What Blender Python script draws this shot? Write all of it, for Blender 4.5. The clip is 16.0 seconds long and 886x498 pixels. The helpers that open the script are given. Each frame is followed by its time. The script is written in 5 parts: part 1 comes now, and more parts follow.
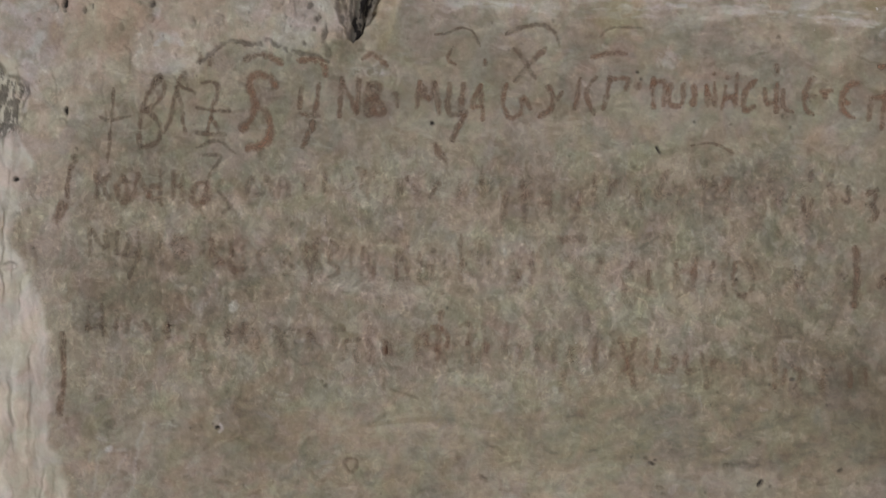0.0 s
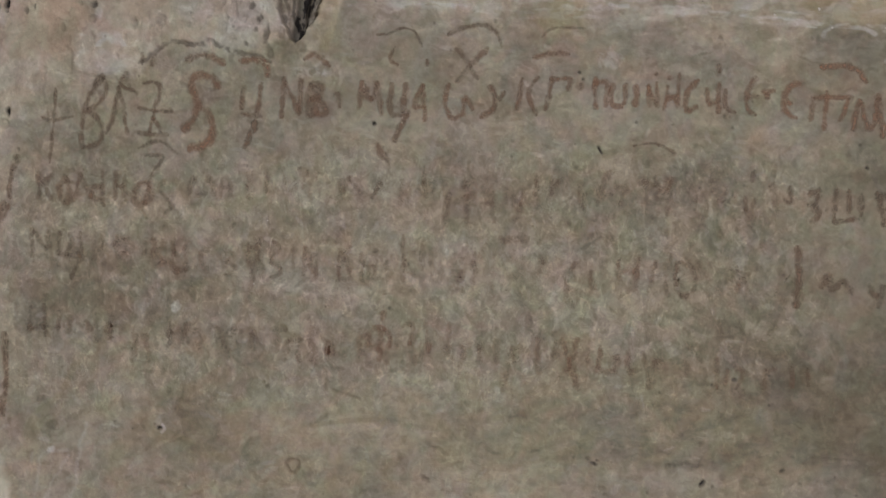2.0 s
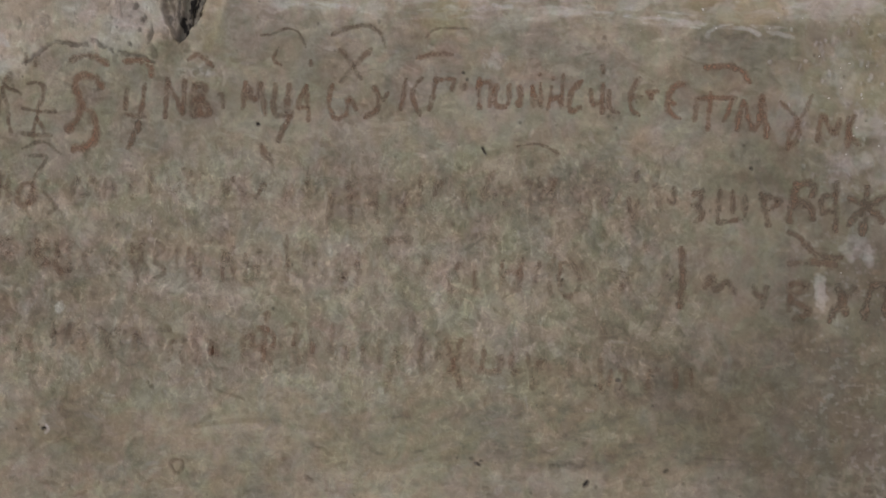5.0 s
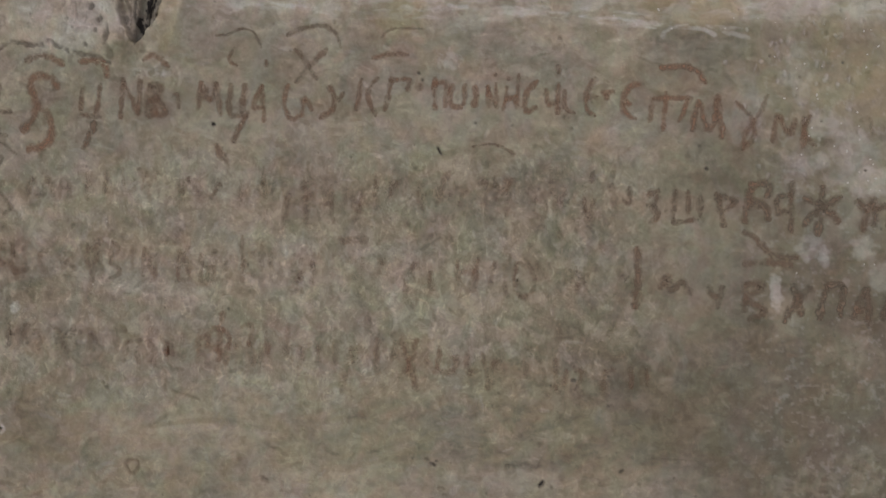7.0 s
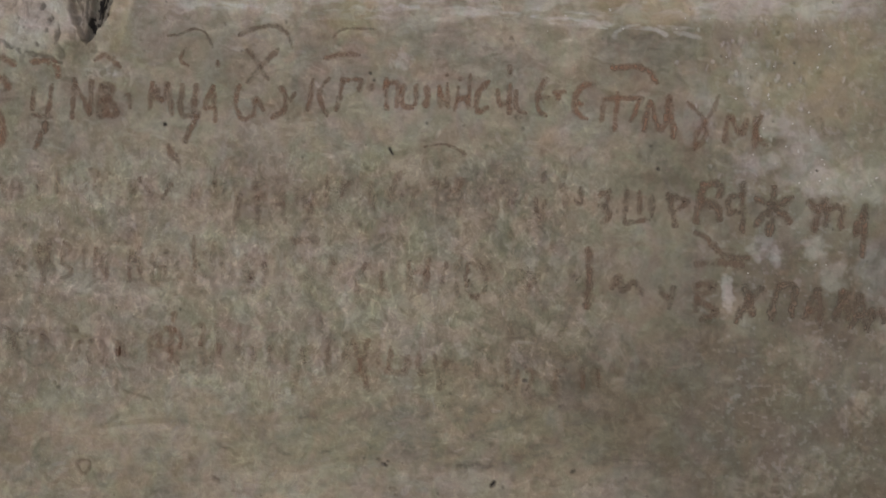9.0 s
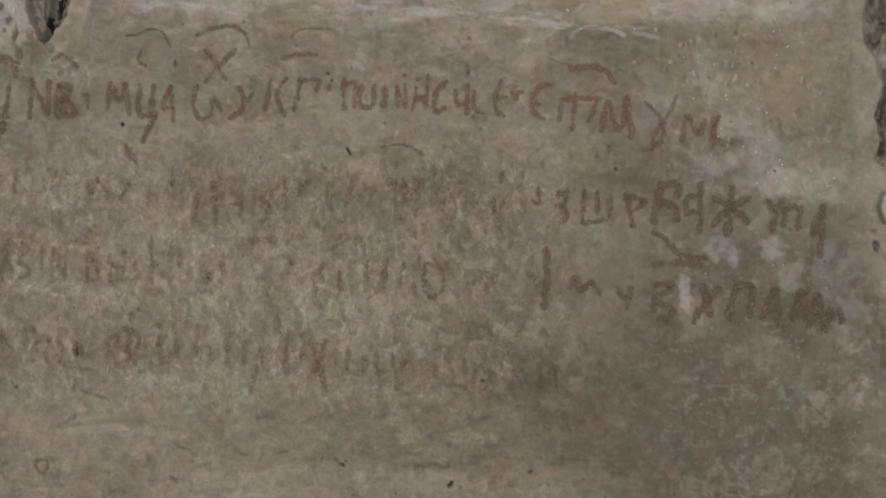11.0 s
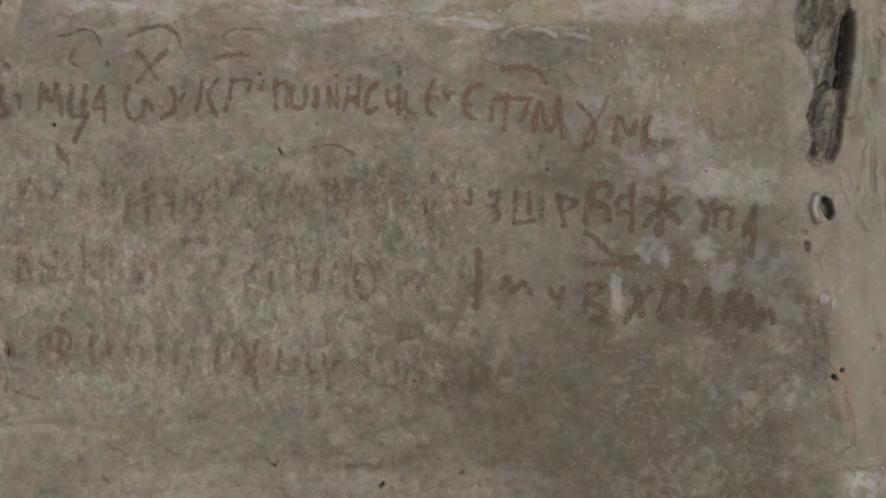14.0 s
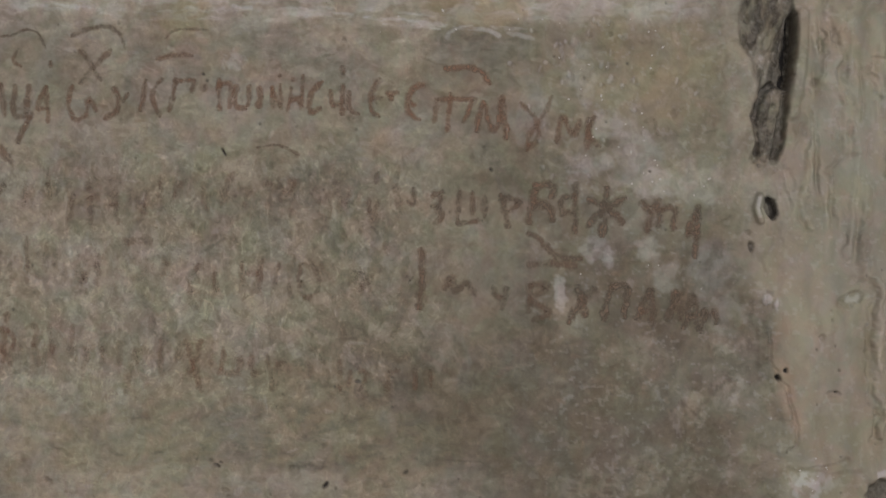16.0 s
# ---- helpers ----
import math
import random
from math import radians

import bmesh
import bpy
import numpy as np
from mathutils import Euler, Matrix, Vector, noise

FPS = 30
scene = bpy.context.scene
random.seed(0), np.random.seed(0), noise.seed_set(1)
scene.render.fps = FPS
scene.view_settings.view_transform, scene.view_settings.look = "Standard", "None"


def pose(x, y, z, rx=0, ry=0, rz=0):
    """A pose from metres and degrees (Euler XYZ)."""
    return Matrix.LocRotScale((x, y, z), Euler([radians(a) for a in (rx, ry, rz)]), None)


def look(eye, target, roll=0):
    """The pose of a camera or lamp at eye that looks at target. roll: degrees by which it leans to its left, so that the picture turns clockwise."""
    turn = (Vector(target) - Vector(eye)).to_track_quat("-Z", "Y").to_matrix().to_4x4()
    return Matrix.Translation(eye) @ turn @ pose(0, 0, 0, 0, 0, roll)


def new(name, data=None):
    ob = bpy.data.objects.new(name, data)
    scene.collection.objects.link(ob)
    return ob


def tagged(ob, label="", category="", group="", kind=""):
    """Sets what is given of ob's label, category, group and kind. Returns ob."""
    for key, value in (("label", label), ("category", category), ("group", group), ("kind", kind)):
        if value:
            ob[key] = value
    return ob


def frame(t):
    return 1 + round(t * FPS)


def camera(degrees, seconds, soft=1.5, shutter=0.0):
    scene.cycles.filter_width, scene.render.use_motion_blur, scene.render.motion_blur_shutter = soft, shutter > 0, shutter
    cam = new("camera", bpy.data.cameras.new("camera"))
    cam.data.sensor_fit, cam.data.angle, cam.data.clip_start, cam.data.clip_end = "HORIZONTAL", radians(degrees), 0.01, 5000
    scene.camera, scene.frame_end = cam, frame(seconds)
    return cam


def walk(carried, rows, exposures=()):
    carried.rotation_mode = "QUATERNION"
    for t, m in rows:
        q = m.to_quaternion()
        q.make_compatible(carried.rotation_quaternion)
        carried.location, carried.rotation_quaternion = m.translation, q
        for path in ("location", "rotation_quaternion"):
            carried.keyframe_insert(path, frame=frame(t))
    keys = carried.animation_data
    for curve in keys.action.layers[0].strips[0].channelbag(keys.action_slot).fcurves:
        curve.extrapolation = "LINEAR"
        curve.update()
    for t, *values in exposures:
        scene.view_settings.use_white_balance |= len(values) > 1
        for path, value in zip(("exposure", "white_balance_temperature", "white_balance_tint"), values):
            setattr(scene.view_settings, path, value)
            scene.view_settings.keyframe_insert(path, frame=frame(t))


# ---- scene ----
# Wall coordinates: u to the right, v down, in units of U metres; the wall's face lies in the plane y = 0 and looks to -y.
U, EYE, FAR = 0.0006, 1.50, 1.2924
SLIDE = [
    (0.0, 0.0), (0.5, 19.9), (1.0, 42.8), (1.5, 68.8), (2.0, 102.4), (2.5, 142.4), (3.0, 182.5), (3.5, 218.0), (4.0, 252.3),
    (6.5, 368.7), (7.0, 387.0), (7.5, 407.3), (8.0, 430.1), (8.5, 452.5), (9.0, 472.8),
    (11.5, 568.0), (12.0, 588.6), (12.5, 606.4), (13.0, 627.1), (13.5, 649.6), (14.0, 668.7), (14.5, 691.3), (15.0, 714.9),
    (15.5, 742.6), (16.0, 768.7),
]
cam = camera(40.0, 16.0, soft=1.5)
walk(cam, [(t, pose(s * U, -FAR, EYE + 0.0042 * s * U, 90, 0, 0)) for t, s in SLIDE],
     exposures=[(0.0, 0.05), (2.0, 0.03), (4.0, 0.0), (8.0, -0.03), (12.0, -0.06), (14.5, -0.07), (16.0, -0.10)])


def at(u, v, h=0.0):
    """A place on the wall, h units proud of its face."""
    return ((u - 784) * U, -h * U, EYE - (v - 441) * U)


# ---- light: one deep window high in the south wall, an overcast sky behind it ----
SKY, WINDOW_WATTS = 0.12, 179.0
world = bpy.data.worlds.new("world")
scene.world = world
world.use_nodes = True
sky = world.node_tree.nodes.new("ShaderNodeTexSky")
sky.sky_type, sky.sun_disc, sky.sun_elevation, sky.sun_rotation = "NISHITA", False, radians(35), radians(70)
world.node_tree.links.new(sky.outputs[0], world.node_tree.nodes["Background"].inputs[0])
world.node_tree.nodes["Background"].inputs[1].default_value = SKY
lamp = bpy.data.lights.new("window_daylight", "AREA")
lamp.shape, lamp.size, lamp.size_y, lamp.energy, lamp.color = "RECTANGLE", 1.7, 1.9, WINDOW_WATTS, (1.003, 0.99, 1.025)
daylight = new("window_daylight", lamp)
daylight.matrix_world = look((0.95, -4.72, 2.25), (0.1, 0.0, 1.5))


# ---- numpy noise ----
TABLE = np.random.RandomState(11).rand(256, 256)


def vnoise(x, y, seed=0):
    x, y = x + seed * 17.3, y + seed * 31.7
    i, j = np.floor(x).astype(int), np.floor(y).astype(int)
    f, g = x - i, y - j
    f, g = f * f * (3 - 2 * f), g * g * (3 - 2 * g)
    a, b = TABLE[i & 255, j & 255], TABLE[(i + 1) & 255, j & 255]
    c, d = TABLE[i & 255, (j + 1) & 255], TABLE[(i + 1) & 255, (j + 1) & 255]
    return (a * (1 - f) + b * f) * (1 - g) + (c * (1 - f) + d * f) * g


def fbm(x, y, octaves=4, seed=0, gain=0.5):
    total, weight, amp = 0.0, 0.0, 1.0
    for k in range(octaves):
        total = total + amp * vnoise(x * 2 ** k, y * 2 ** k, seed + 7 * k)
        weight, amp = weight + amp, amp * gain
    return total / weight


def ramp(a, b, x):
    t = np.clip((x - a) / (b - a), 0, 1)
    return t * t * (3 - 2 * t)


def blob(u, v, cu, cv, ru, rv, turn=0.0, rough=0.35, seed=0):
    """1 inside an uneven oval, falling to 0 at its edge."""
    c, s = math.cos(radians(turn)), math.sin(radians(turn))
    p, q = (u - cu) * c + (v - cv) * s, (v - cv) * c - (u - cu) * s
    d = np.sqrt((p / ru) ** 2 + (q / rv) ** 2)
    if rough:
        d = d + rough * 2 * (fbm(u / (0.7 * min(ru, rv) + 3), v / (0.7 * min(ru, rv) + 3), 3, seed) - 0.5)
    return 1 - ramp(0.55, 1.1, d)


def trail(u, v, points, width):
    """1 on a broken line of the given half width, falling to 0."""
    best = np.full(u.shape, 1e9)
    for (a, b), (c, d) in zip(points, points[1:]):
        k = np.clip(((u - a) * (c - a) + (v - b) * (d - b)) / max((c - a) ** 2 + (d - b) ** 2, 1e-6), 0, 1)
        best = np.minimum(best, np.hypot(u - a - k * (c - a), v - b - k * (d - b)))
    return 1 - ramp(0.3 * width, width, best)


# ---- materials ----
class Tree:
    """Short calls for a material's nodes."""

    def __init__(self, name):
        self.mat = bpy.data.materials.new(name)
        self.mat.use_nodes = True
        self.nodes, self.links = self.mat.node_tree.nodes, self.mat.node_tree.links
        self.bsdf = self.nodes["Principled BSDF"]

    def put(self, value, socket):
        if isinstance(value, bpy.types.NodeSocket):
            self.links.new(value, socket)
        else:
            socket.default_value = value

    def coords(self):
        return self.nodes.new("ShaderNodeNewGeometry").outputs["Position"]

    def noise(self, size, detail=3.0, rough=0.55, stretch=(1, 1, 1), swirl=0.0):
        mapping = self.nodes.new("ShaderNodeMapping")
        mapping.inputs["Scale"].default_value = [1 / (size * s) for s in stretch]
        self.links.new(self.coords(), mapping.inputs["Vector"])
        n = self.nodes.new("ShaderNodeTexNoise")
        n.inputs["Scale"].default_value, n.inputs["Detail"].default_value, n.inputs["Roughness"].default_value = 1.0, detail, rough
        n.inputs["Distortion"].default_value = swirl
        self.links.new(mapping.outputs[0], n.inputs["Vector"])
        return n.outputs[0]

    def layer(self, name):
        """The four channels of a colour attribute."""
        a = self.nodes.new("ShaderNodeAttribute")
        a.attribute_name = name
        s = self.nodes.new("ShaderNodeSeparateColor")
        self.links.new(a.outputs["Color"], s.inputs[0])
        return s.outputs[0], s.outputs[1], s.outputs[2], a.outputs["Alpha"]

    def value(self, name):
        a = self.nodes.new("ShaderNodeAttribute")
        a.attribute_name = name
        return a.outputs["Fac"]

    def math(self, op, a, b=0.0, clamp=False):
        n = self.nodes.new("ShaderNodeMath")
        n.operation, n.use_clamp = op, clamp
        self.put(a, n.inputs[0]), self.put(b, n.inputs[1])
        return n.outputs[0]

    def span(self, x, lo, hi, a=0.0, b=1.0):
        n = self.nodes.new("ShaderNodeMapRange")
        for k, val in enumerate((x, lo, hi, a, b)):
            self.put(val, n.inputs[k])
        return n.outputs[0]

    def mix(self, f, a, b, mode="MIX"):
        n = self.nodes.new("ShaderNodeMix")
        n.data_type, n.blend_type = "RGBA", mode
        self.put(f, n.inputs[0])
        for val, k in ((a, 6), (b, 7)):
            self.put((*val, 1.0) if isinstance(val, tuple) else val, n.inputs[k])
        return n.outputs[2]

    def bump(self, height, strength, distance):
        n = self.nodes.new("ShaderNodeBump")
        n.inputs["Strength"].default_value, n.inputs["Distance"].default_value = strength, distance
        self.links.new(height, n.inputs["Height"])
        self.links.new(n.outputs[0], self.bsdf.inputs["Normal"])

    def done(self, colour, roughness=0.9):
        self.put((*colour, 1.0) if isinstance(colour, tuple) else colour, self.bsdf.inputs["Base Color"])
        self.put(roughness, self.bsdf.inputs["Roughness"])
        self.bsdf.inputs["Specular IOR Level"].default_value = 0.25
        return self.mat


def old_plaster():
    """Weathered fresco, bare and limewashed plaster, told apart by the wall's layers of pigment and lime."""
    t = Tree("weathered_fresco")
    lime, ochre, white, umber = t.layer("pigments")
    # the second channel here is painted shade for holes, pits and cracks
    green, hollow_shade, bare, rust = t.layer("stains")
    mottle, comb, busy = t.value("mottle"), t.value("comb"), t.value("busy")
    fine = t.noise(0.0026, 3, 0.6)
    grain = t.noise(0.0016, 2, 0.6)
    cloud = t.noise(0.045, 4, 0.6)
    hue = t.noise(0.030, 3, 0.5, (1, 1, 1), 0.8)
    tinge = t.noise(0.055, 4, 0.55, (1, 1, 1.2), 1.3)
    tall = t.noise(0.0068, 3, 0.5, (1, 1, 1.45), 1.2)
    flat = t.noise(0.0062, 3, 0.5, (1.9, 1, 0.85), 1.0)
    flake = t.mix(comb, flat, tall)
    peel = t.noise(0.0150, 5, 0.62, (1.2, 1, 1), 1.4)
    scale = t.noise(0.0100, 2, 0.5, (1, 1, 1.4), 1.2)
    curl_tall = t.noise(0.0135, 1.5, 0.45, (1, 1, 1.35), 0.9)
    curl_flat = t.noise(0.0125, 1.5, 0.45, (2.0, 1, 0.8), 0.8)
    curl = t.math("ABSOLUTE", t.math("SUBTRACT", t.mix(comb, curl_flat, curl_tall), 0.5))
    lips = t.math("MULTIPLY", t.span(curl, 0.010, 0.032, 1.0, 0.0), t.span(peel, 0.46, 0.58))
    furrow = t.math("MULTIPLY", t.span(t.math("ABSOLUTE", t.math("SUBTRACT", scale, 0.47)), 0.006, 0.024, 1.0, 0.0), t.span(peel, 0.54, 0.42))
    plate = t.span(t.noise(0.0200, 4, 0.6, (1.1, 1, 1.15), 1.6), 0.485, 0.505)
    shard = t.span(t.noise(0.0110, 3, 0.52, (1, 1, 1.25), 1.4), 0.535, 0.555)
    crumbs = t.math("MULTIPLY", t.span(t.noise(0.0066, 1.5, 0.5, (1, 1, 1.25), 0.8), 0.62, 0.655), t.span(peel, 0.42, 0.55))
    green = t.math("MULTIPLY", green, t.span(peel, 0.40, 0.56, 0.55, 1.1))
    col = t.mix(mottle, (0.146, 0.124, 0.095), (0.300, 0.268, 0.218))
    col = t.mix(t.math("MULTIPLY", green, 0.55), col, t.mix(mottle, (0.142, 0.138, 0.090), (0.274, 0.276, 0.196)))
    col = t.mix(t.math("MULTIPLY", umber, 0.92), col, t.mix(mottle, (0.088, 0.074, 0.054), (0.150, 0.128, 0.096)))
    col = t.mix(t.math("MULTIPLY", bare, 0.85), col, t.mix(mottle, (0.262, 0.226, 0.182), (0.425, 0.380, 0.322)))
    col = t.mix(t.math("MULTIPLY", ochre, 0.7), col, t.mix(mottle, (0.205, 0.166, 0.104), (0.318, 0.266, 0.178)))
    col = t.mix(t.math("MULTIPLY", rust, 0.62), col, t.mix(mottle, (0.190, 0.122, 0.088), (0.325, 0.230, 0.172)))
    col = t.mix(t.math("MULTIPLY", white, 0.85), col, t.mix(mottle, (0.315, 0.293, 0.278), (0.470, 0.448, 0.430)))
    col = t.mix(lime, col, t.mix(mottle, (0.325, 0.285, 0.240), (0.525, 0.480, 0.426)))
    col = t.mix(t.span(cloud, 0.35, 0.7, 0.0, 0.22), col, (0.235, 0.215, 0.170))
    col = t.mix(1.0, col, t.mix(t.span(hue, 0.40, 0.60), (1.040, 0.980, 0.975), (0.965, 1.012, 0.980)), "MULTIPLY")
    col = t.mix(1.0, col, t.mix(t.span(tinge, 0.42, 0.60), (1.0, 1.0, 0.955), (0.985, 0.99, 1.035)), "MULTIPLY")
    col = t.mix(busy, col, t.mix(t.span(flake, 0.44, 0.56), (0.958, 0.955, 0.95), (1.04, 1.04, 1.04)), "MULTIPLY")
    col = t.mix(busy, col, t.mix(t.span(fine, 0.32, 0.68), (0.968, 0.968, 0.968), (1.032, 1.032, 1.032)), "MULTIPLY")
    col = t.mix(t.math("ADD", t.math("MULTIPLY", busy, 0.75), 0.25), col, t.mix(plate, (0.940, 0.937, 0.930), (1.045, 1.048, 1.05)), "MULTIPLY")
    col = t.mix(busy, col, t.mix(shard, (0.96, 0.96, 0.957), (1.085, 1.088, 1.08)), "MULTIPLY")
    col = t.mix(t.math("MULTIPLY", busy, crumbs), col, t.mix(1.0, col, (1.18, 1.18, 1.16), "MULTIPLY"))
    col = t.mix(t.math("MULTIPLY", busy, lips), col, t.mix(1.0, col, (1.13, 1.125, 1.12), "MULTIPLY"))
    col = t.mix(t.math("MULTIPLY", busy, furrow), col, t.mix(1.0, col, (0.85, 0.84, 0.83), "MULTIPLY"))
    col = t.mix(t.math("MULTIPLY", busy, t.span(scale, 0.64, 0.66)), col, t.mix(1.0, col, (1.24, 1.23, 1.22), "MULTIPLY"))
    col = t.mix(t.math("MULTIPLY", t.math("ADD", busy, 0.15), t.span(grain, 0.69, 0.76, 0.0, 0.5)), col, (0.085, 0.075, 0.062))
    # hollows are coloured towards black as shade, on top of what their relief casts
    col = t.mix(hollow_shade, col, t.mix(t.span(tall, 0.35, 0.65), (0.026, 0.021, 0.016), (0.106, 0.093, 0.079)))
    col = t.mix(t.span(hollow_shade, 0.90, 1.0), col, (0.012, 0.010, 0.009))
    t.bump(t.math("MULTIPLY", busy, t.math("ADD", t.math("ADD", t.math("SUBTRACT", lips, furrow), crumbs), t.math("MULTIPLY", t.math("ADD", plate, shard), 0.6))), 0.35, 0.0009)
    return t.done(col, t.span(fine, 0.2, 0.8, 0.82, 0.97))


def ink():
    """Thin worn brush paint: bare plaster shows through it, most where the ground has flaked."""
    t = Tree("worn_brown_paint")
    edge, strength, red = t.value("edge"), t.value("strength"), t.value("red")
    wear = t.noise(0.0095, 4, 0.58, (1, 1, 1.4), 0.8)
    rub = t.noise(0.020, 4, 0.6)
    tint = t.noise(0.022, 3, 0.6)
    fine = t.noise(0.0046, 3, 0.55)
    lips = t.span(t.math("ABSOLUTE", t.math("SUBTRACT", t.noise(0.0135, 1.5, 0.45, (1, 1, 1.35), 0.9), 0.5)), 0.004, 0.045, 0.5, 1.0)
    col = t.mix(t.math("ADD", red, t.span(tint, 0.3, 0.7, -0.35, 0.35), clamp=True), (0.112, 0.086, 0.062), (0.232, 0.122, 0.076))
    col = t.mix(t.span(fine, 0.3, 0.7), col, t.mix(0.35, col, (0.22, 0.18, 0.14)))
    body = t.span(t.math("ADD", edge, t.math("MULTIPLY", t.math("SUBTRACT", wear, 0.5), 2.0)), 0.06, 0.70)
    alpha = t.math("MULTIPLY", t.math("MULTIPLY", body, strength), t.span(fine, 0.30, 0.62, 0.72, 1.0))
    alpha = t.math("MULTIPLY", t.math("MULTIPLY", alpha, lips), t.span(rub, 0.34, 0.56, 0.62, 1.12), clamp=True)
    t.put(alpha, t.bsdf.inputs["Alpha"])
    return t.done(col, 0.9)


def plain(name, a, b, size, roughness=0.9):
    t = Tree(name)
    n = t.noise(size, 5, 0.6)
    f = t.noise(size * 0.06, 3, 0.6)
    t.bump(f, 0.4, 0.004)
    return t.done(t.mix(1.0, t.mix(t.span(n, 0.3, 0.7), a, b), t.mix(f, (0.85, 0.85, 0.85), (1.1, 1.1, 1.1)), "MULTIPLY"), roughness)


FRESCO, INK = old_plaster(), ink()
PLASTER = plain("room_plaster", (0.30, 0.27, 0.23), (0.38, 0.35, 0.30), 0.5)
FLAGSTONE = plain("flagstone", (0.20, 0.18, 0.15), (0.30, 0.27, 0.23), 0.4, 0.7)
STONE = plain("window_stone", (0.34, 0.31, 0.26), (0.44, 0.40, 0.34), 0.2)
CRUMB = plain("lime_crumb", (0.36, 0.33, 0.30), (0.50, 0.47, 0.43), 0.01)

# ---- the inscribed wall: relief and pigment over u and v ----
STEP = 2.0
fine_u, fine_v = np.arange(-60, 2404, STEP), np.arange(-50, 942, STEP)
us = np.concatenate([np.linspace(-4200, -80, 40), fine_u, np.linspace(2424, 6400, 40)])
vs = np.concatenate([np.linspace(-2720, -70, 30), fine_v, np.linspace(962, 2940, 24)])
u, v = np.meshgrid(us, vs, indexing="ij")
near = ((u > -62) & (u < 2406) & (v > -52) & (v < 944)).astype(float)


def relief_and_pigment():
    wob = lambda size, amp, seed: amp * 2 * (fbm(u / size, v / size, 4, seed) - 0.5)
    h = wob(260, 5, 1) + wob(60, 1.6, 2) + wob(14, 0.9, 3)
    warp_u, warp_v = wob(30, 26, 50), wob(30, 26, 51)
    streak_v = fbm((u + 0.6 * warp_u) / 15, (v + 0.6 * warp_v) / 23, 3, 4, 0.5)
    streak_h = fbm((u + 0.5 * warp_u) / 52, (v + 0.4 * warp_v) / 13, 4, 5, 0.6)
    crumbly = fbm((u + 0.3 * warp_u) / 13, (v + 0.3 * warp_v) / 14, 4, 6, 0.62)
    patch = fbm(u / 70, v / 60, 4, 8, 0.55)
    zero = np.zeros_like(u)
    lime, ochre, white, umber = zero.copy(), zero.copy(), zero.copy(), zero.copy()
    green, hollow_shade, bare, rust = zero.copy(), zero.copy(), zero.copy(), zero.copy()

    # how the paint was laid and worn: combed upright in the written band, brushed level above and below it
    upright = ramp(215, 350, v + wob(70, 60, 75)) * (1 - ramp(590, 800, v + wob(70, 60, 76))) * (1 - ramp(1400, 1700, u)) * 0.85
    level = np.maximum(ramp(700, 790, v) * (0.25 + 0.75 * ramp(480, 700, u)), (1 - ramp(230, 290, v)) * ramp(650, 760, u) * (1 - ramp(1640, 1760, u)))
    worm = 1 - np.abs(2 * fbm((u + warp_u) / 15, (v + warp_v) / 22, 3, 52) - 1) * 3.0
    cloud = fbm((u + warp_u) / 150, (v + warp_v) / 110, 4, 53)
    mottle = 0.40 * crumbly + 0.30 * patch + 0.30 * cloud
    mottle = mottle * (1 - upright) + upright * (0.24 * streak_v + 0.24 * crumbly + 0.26 * patch + 0.26 * cloud)
    mottle = mottle * (1 - 0.5 * level) + 0.5 * level * (0.45 * streak_h + 0.25 * crumbly + 0.30 * cloud)
    mottle = np.clip(0.49 + 2.5 * (mottle - 0.5) + 0.12 * np.clip(worm, -1, 1), 0, 1)
    comb = np.clip(0.40 + 0.30 * (1 - ramp(640, 760, u)) + 0.45 * upright - 0.35 * level + 0.60 * ramp(1980, 2080, u) + (1 - ramp(60, 160, u)), 0, 1)

    # how rough the worn paint is: most in the written band, calm on the brushed top, the dark east and the lime
    busy = 0.55 + 0.45 * ramp(250, 320, v) * (1 - ramp(640, 760, v)) * (1 - ramp(1380, 1600, u))
    busy = busy - 0.20 * ramp(1450, 1700, u) - 0.12 * (1 - ramp(200, 280, v)) * ramp(560, 700, u)
    busy = busy * (0.6 + 0.8 * fbm((u + warp_u) / 90, (v + warp_v) / 70, 3, 90))

    green = np.clip(2.0 * (fbm(u / 120, v / 90, 4, 9) - 0.40) + 2.2 * (fbm((u + warp_u) / 34, (v + warp_v) / 40, 3, 60) - 0.5), 0, 1) * (1 - ramp(1800, 2000, u)) * ramp(150, 330, u)
    rust = np.clip(2.2 * (fbm(u / 80, v / 60, 4, 10) - 0.60), 0, 1)
    for v0, tilt, tall in ((332, 0.026, 34), (448, 0.05, 40), (590, 0.062, 36)):
        band = np.exp(-((v - v0 - tilt * (u - 300)) / tall) ** 2) * ramp(130, 170, u) * (1 - ramp(1540, 1620, u))
        rust = np.maximum(rust, 0.38 * band * ramp(0.46, 0.68, fbm((u + 0.6 * warp_u) / 18, (v + 0.6 * warp_v) / 32, 3, v0)))
    rust = np.maximum(rust, 0.8 * blob(u, v, 200, 60, 130, 70, 0, 0.5, 3) * fbm(u / 30, v / 60, 3, 12))
    rust = np.maximum(rust, 0.6 * blob(u, v, 420, 800, 260, 60, -8, 0.6, 4) * patch)

    rust = np.maximum(rust, 0.10 * upright * ramp(0.46, 0.58, fbm((u + warp_u) / 64, (v + warp_v) / 60, 4, 85)))
    # pale flakes left between the worn letters
    dabs = fbm((u + 0.6 * warp_u) / 16, (v + 0.6 * warp_v) / 22, 3, 54) + 0.5 * (fbm(u / 130, v / 70, 3, 55) - 0.5)
    bare = 0.55 * ramp(0.52, 0.66, dabs) * upright
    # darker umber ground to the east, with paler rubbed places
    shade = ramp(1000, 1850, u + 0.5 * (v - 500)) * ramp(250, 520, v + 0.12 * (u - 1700))
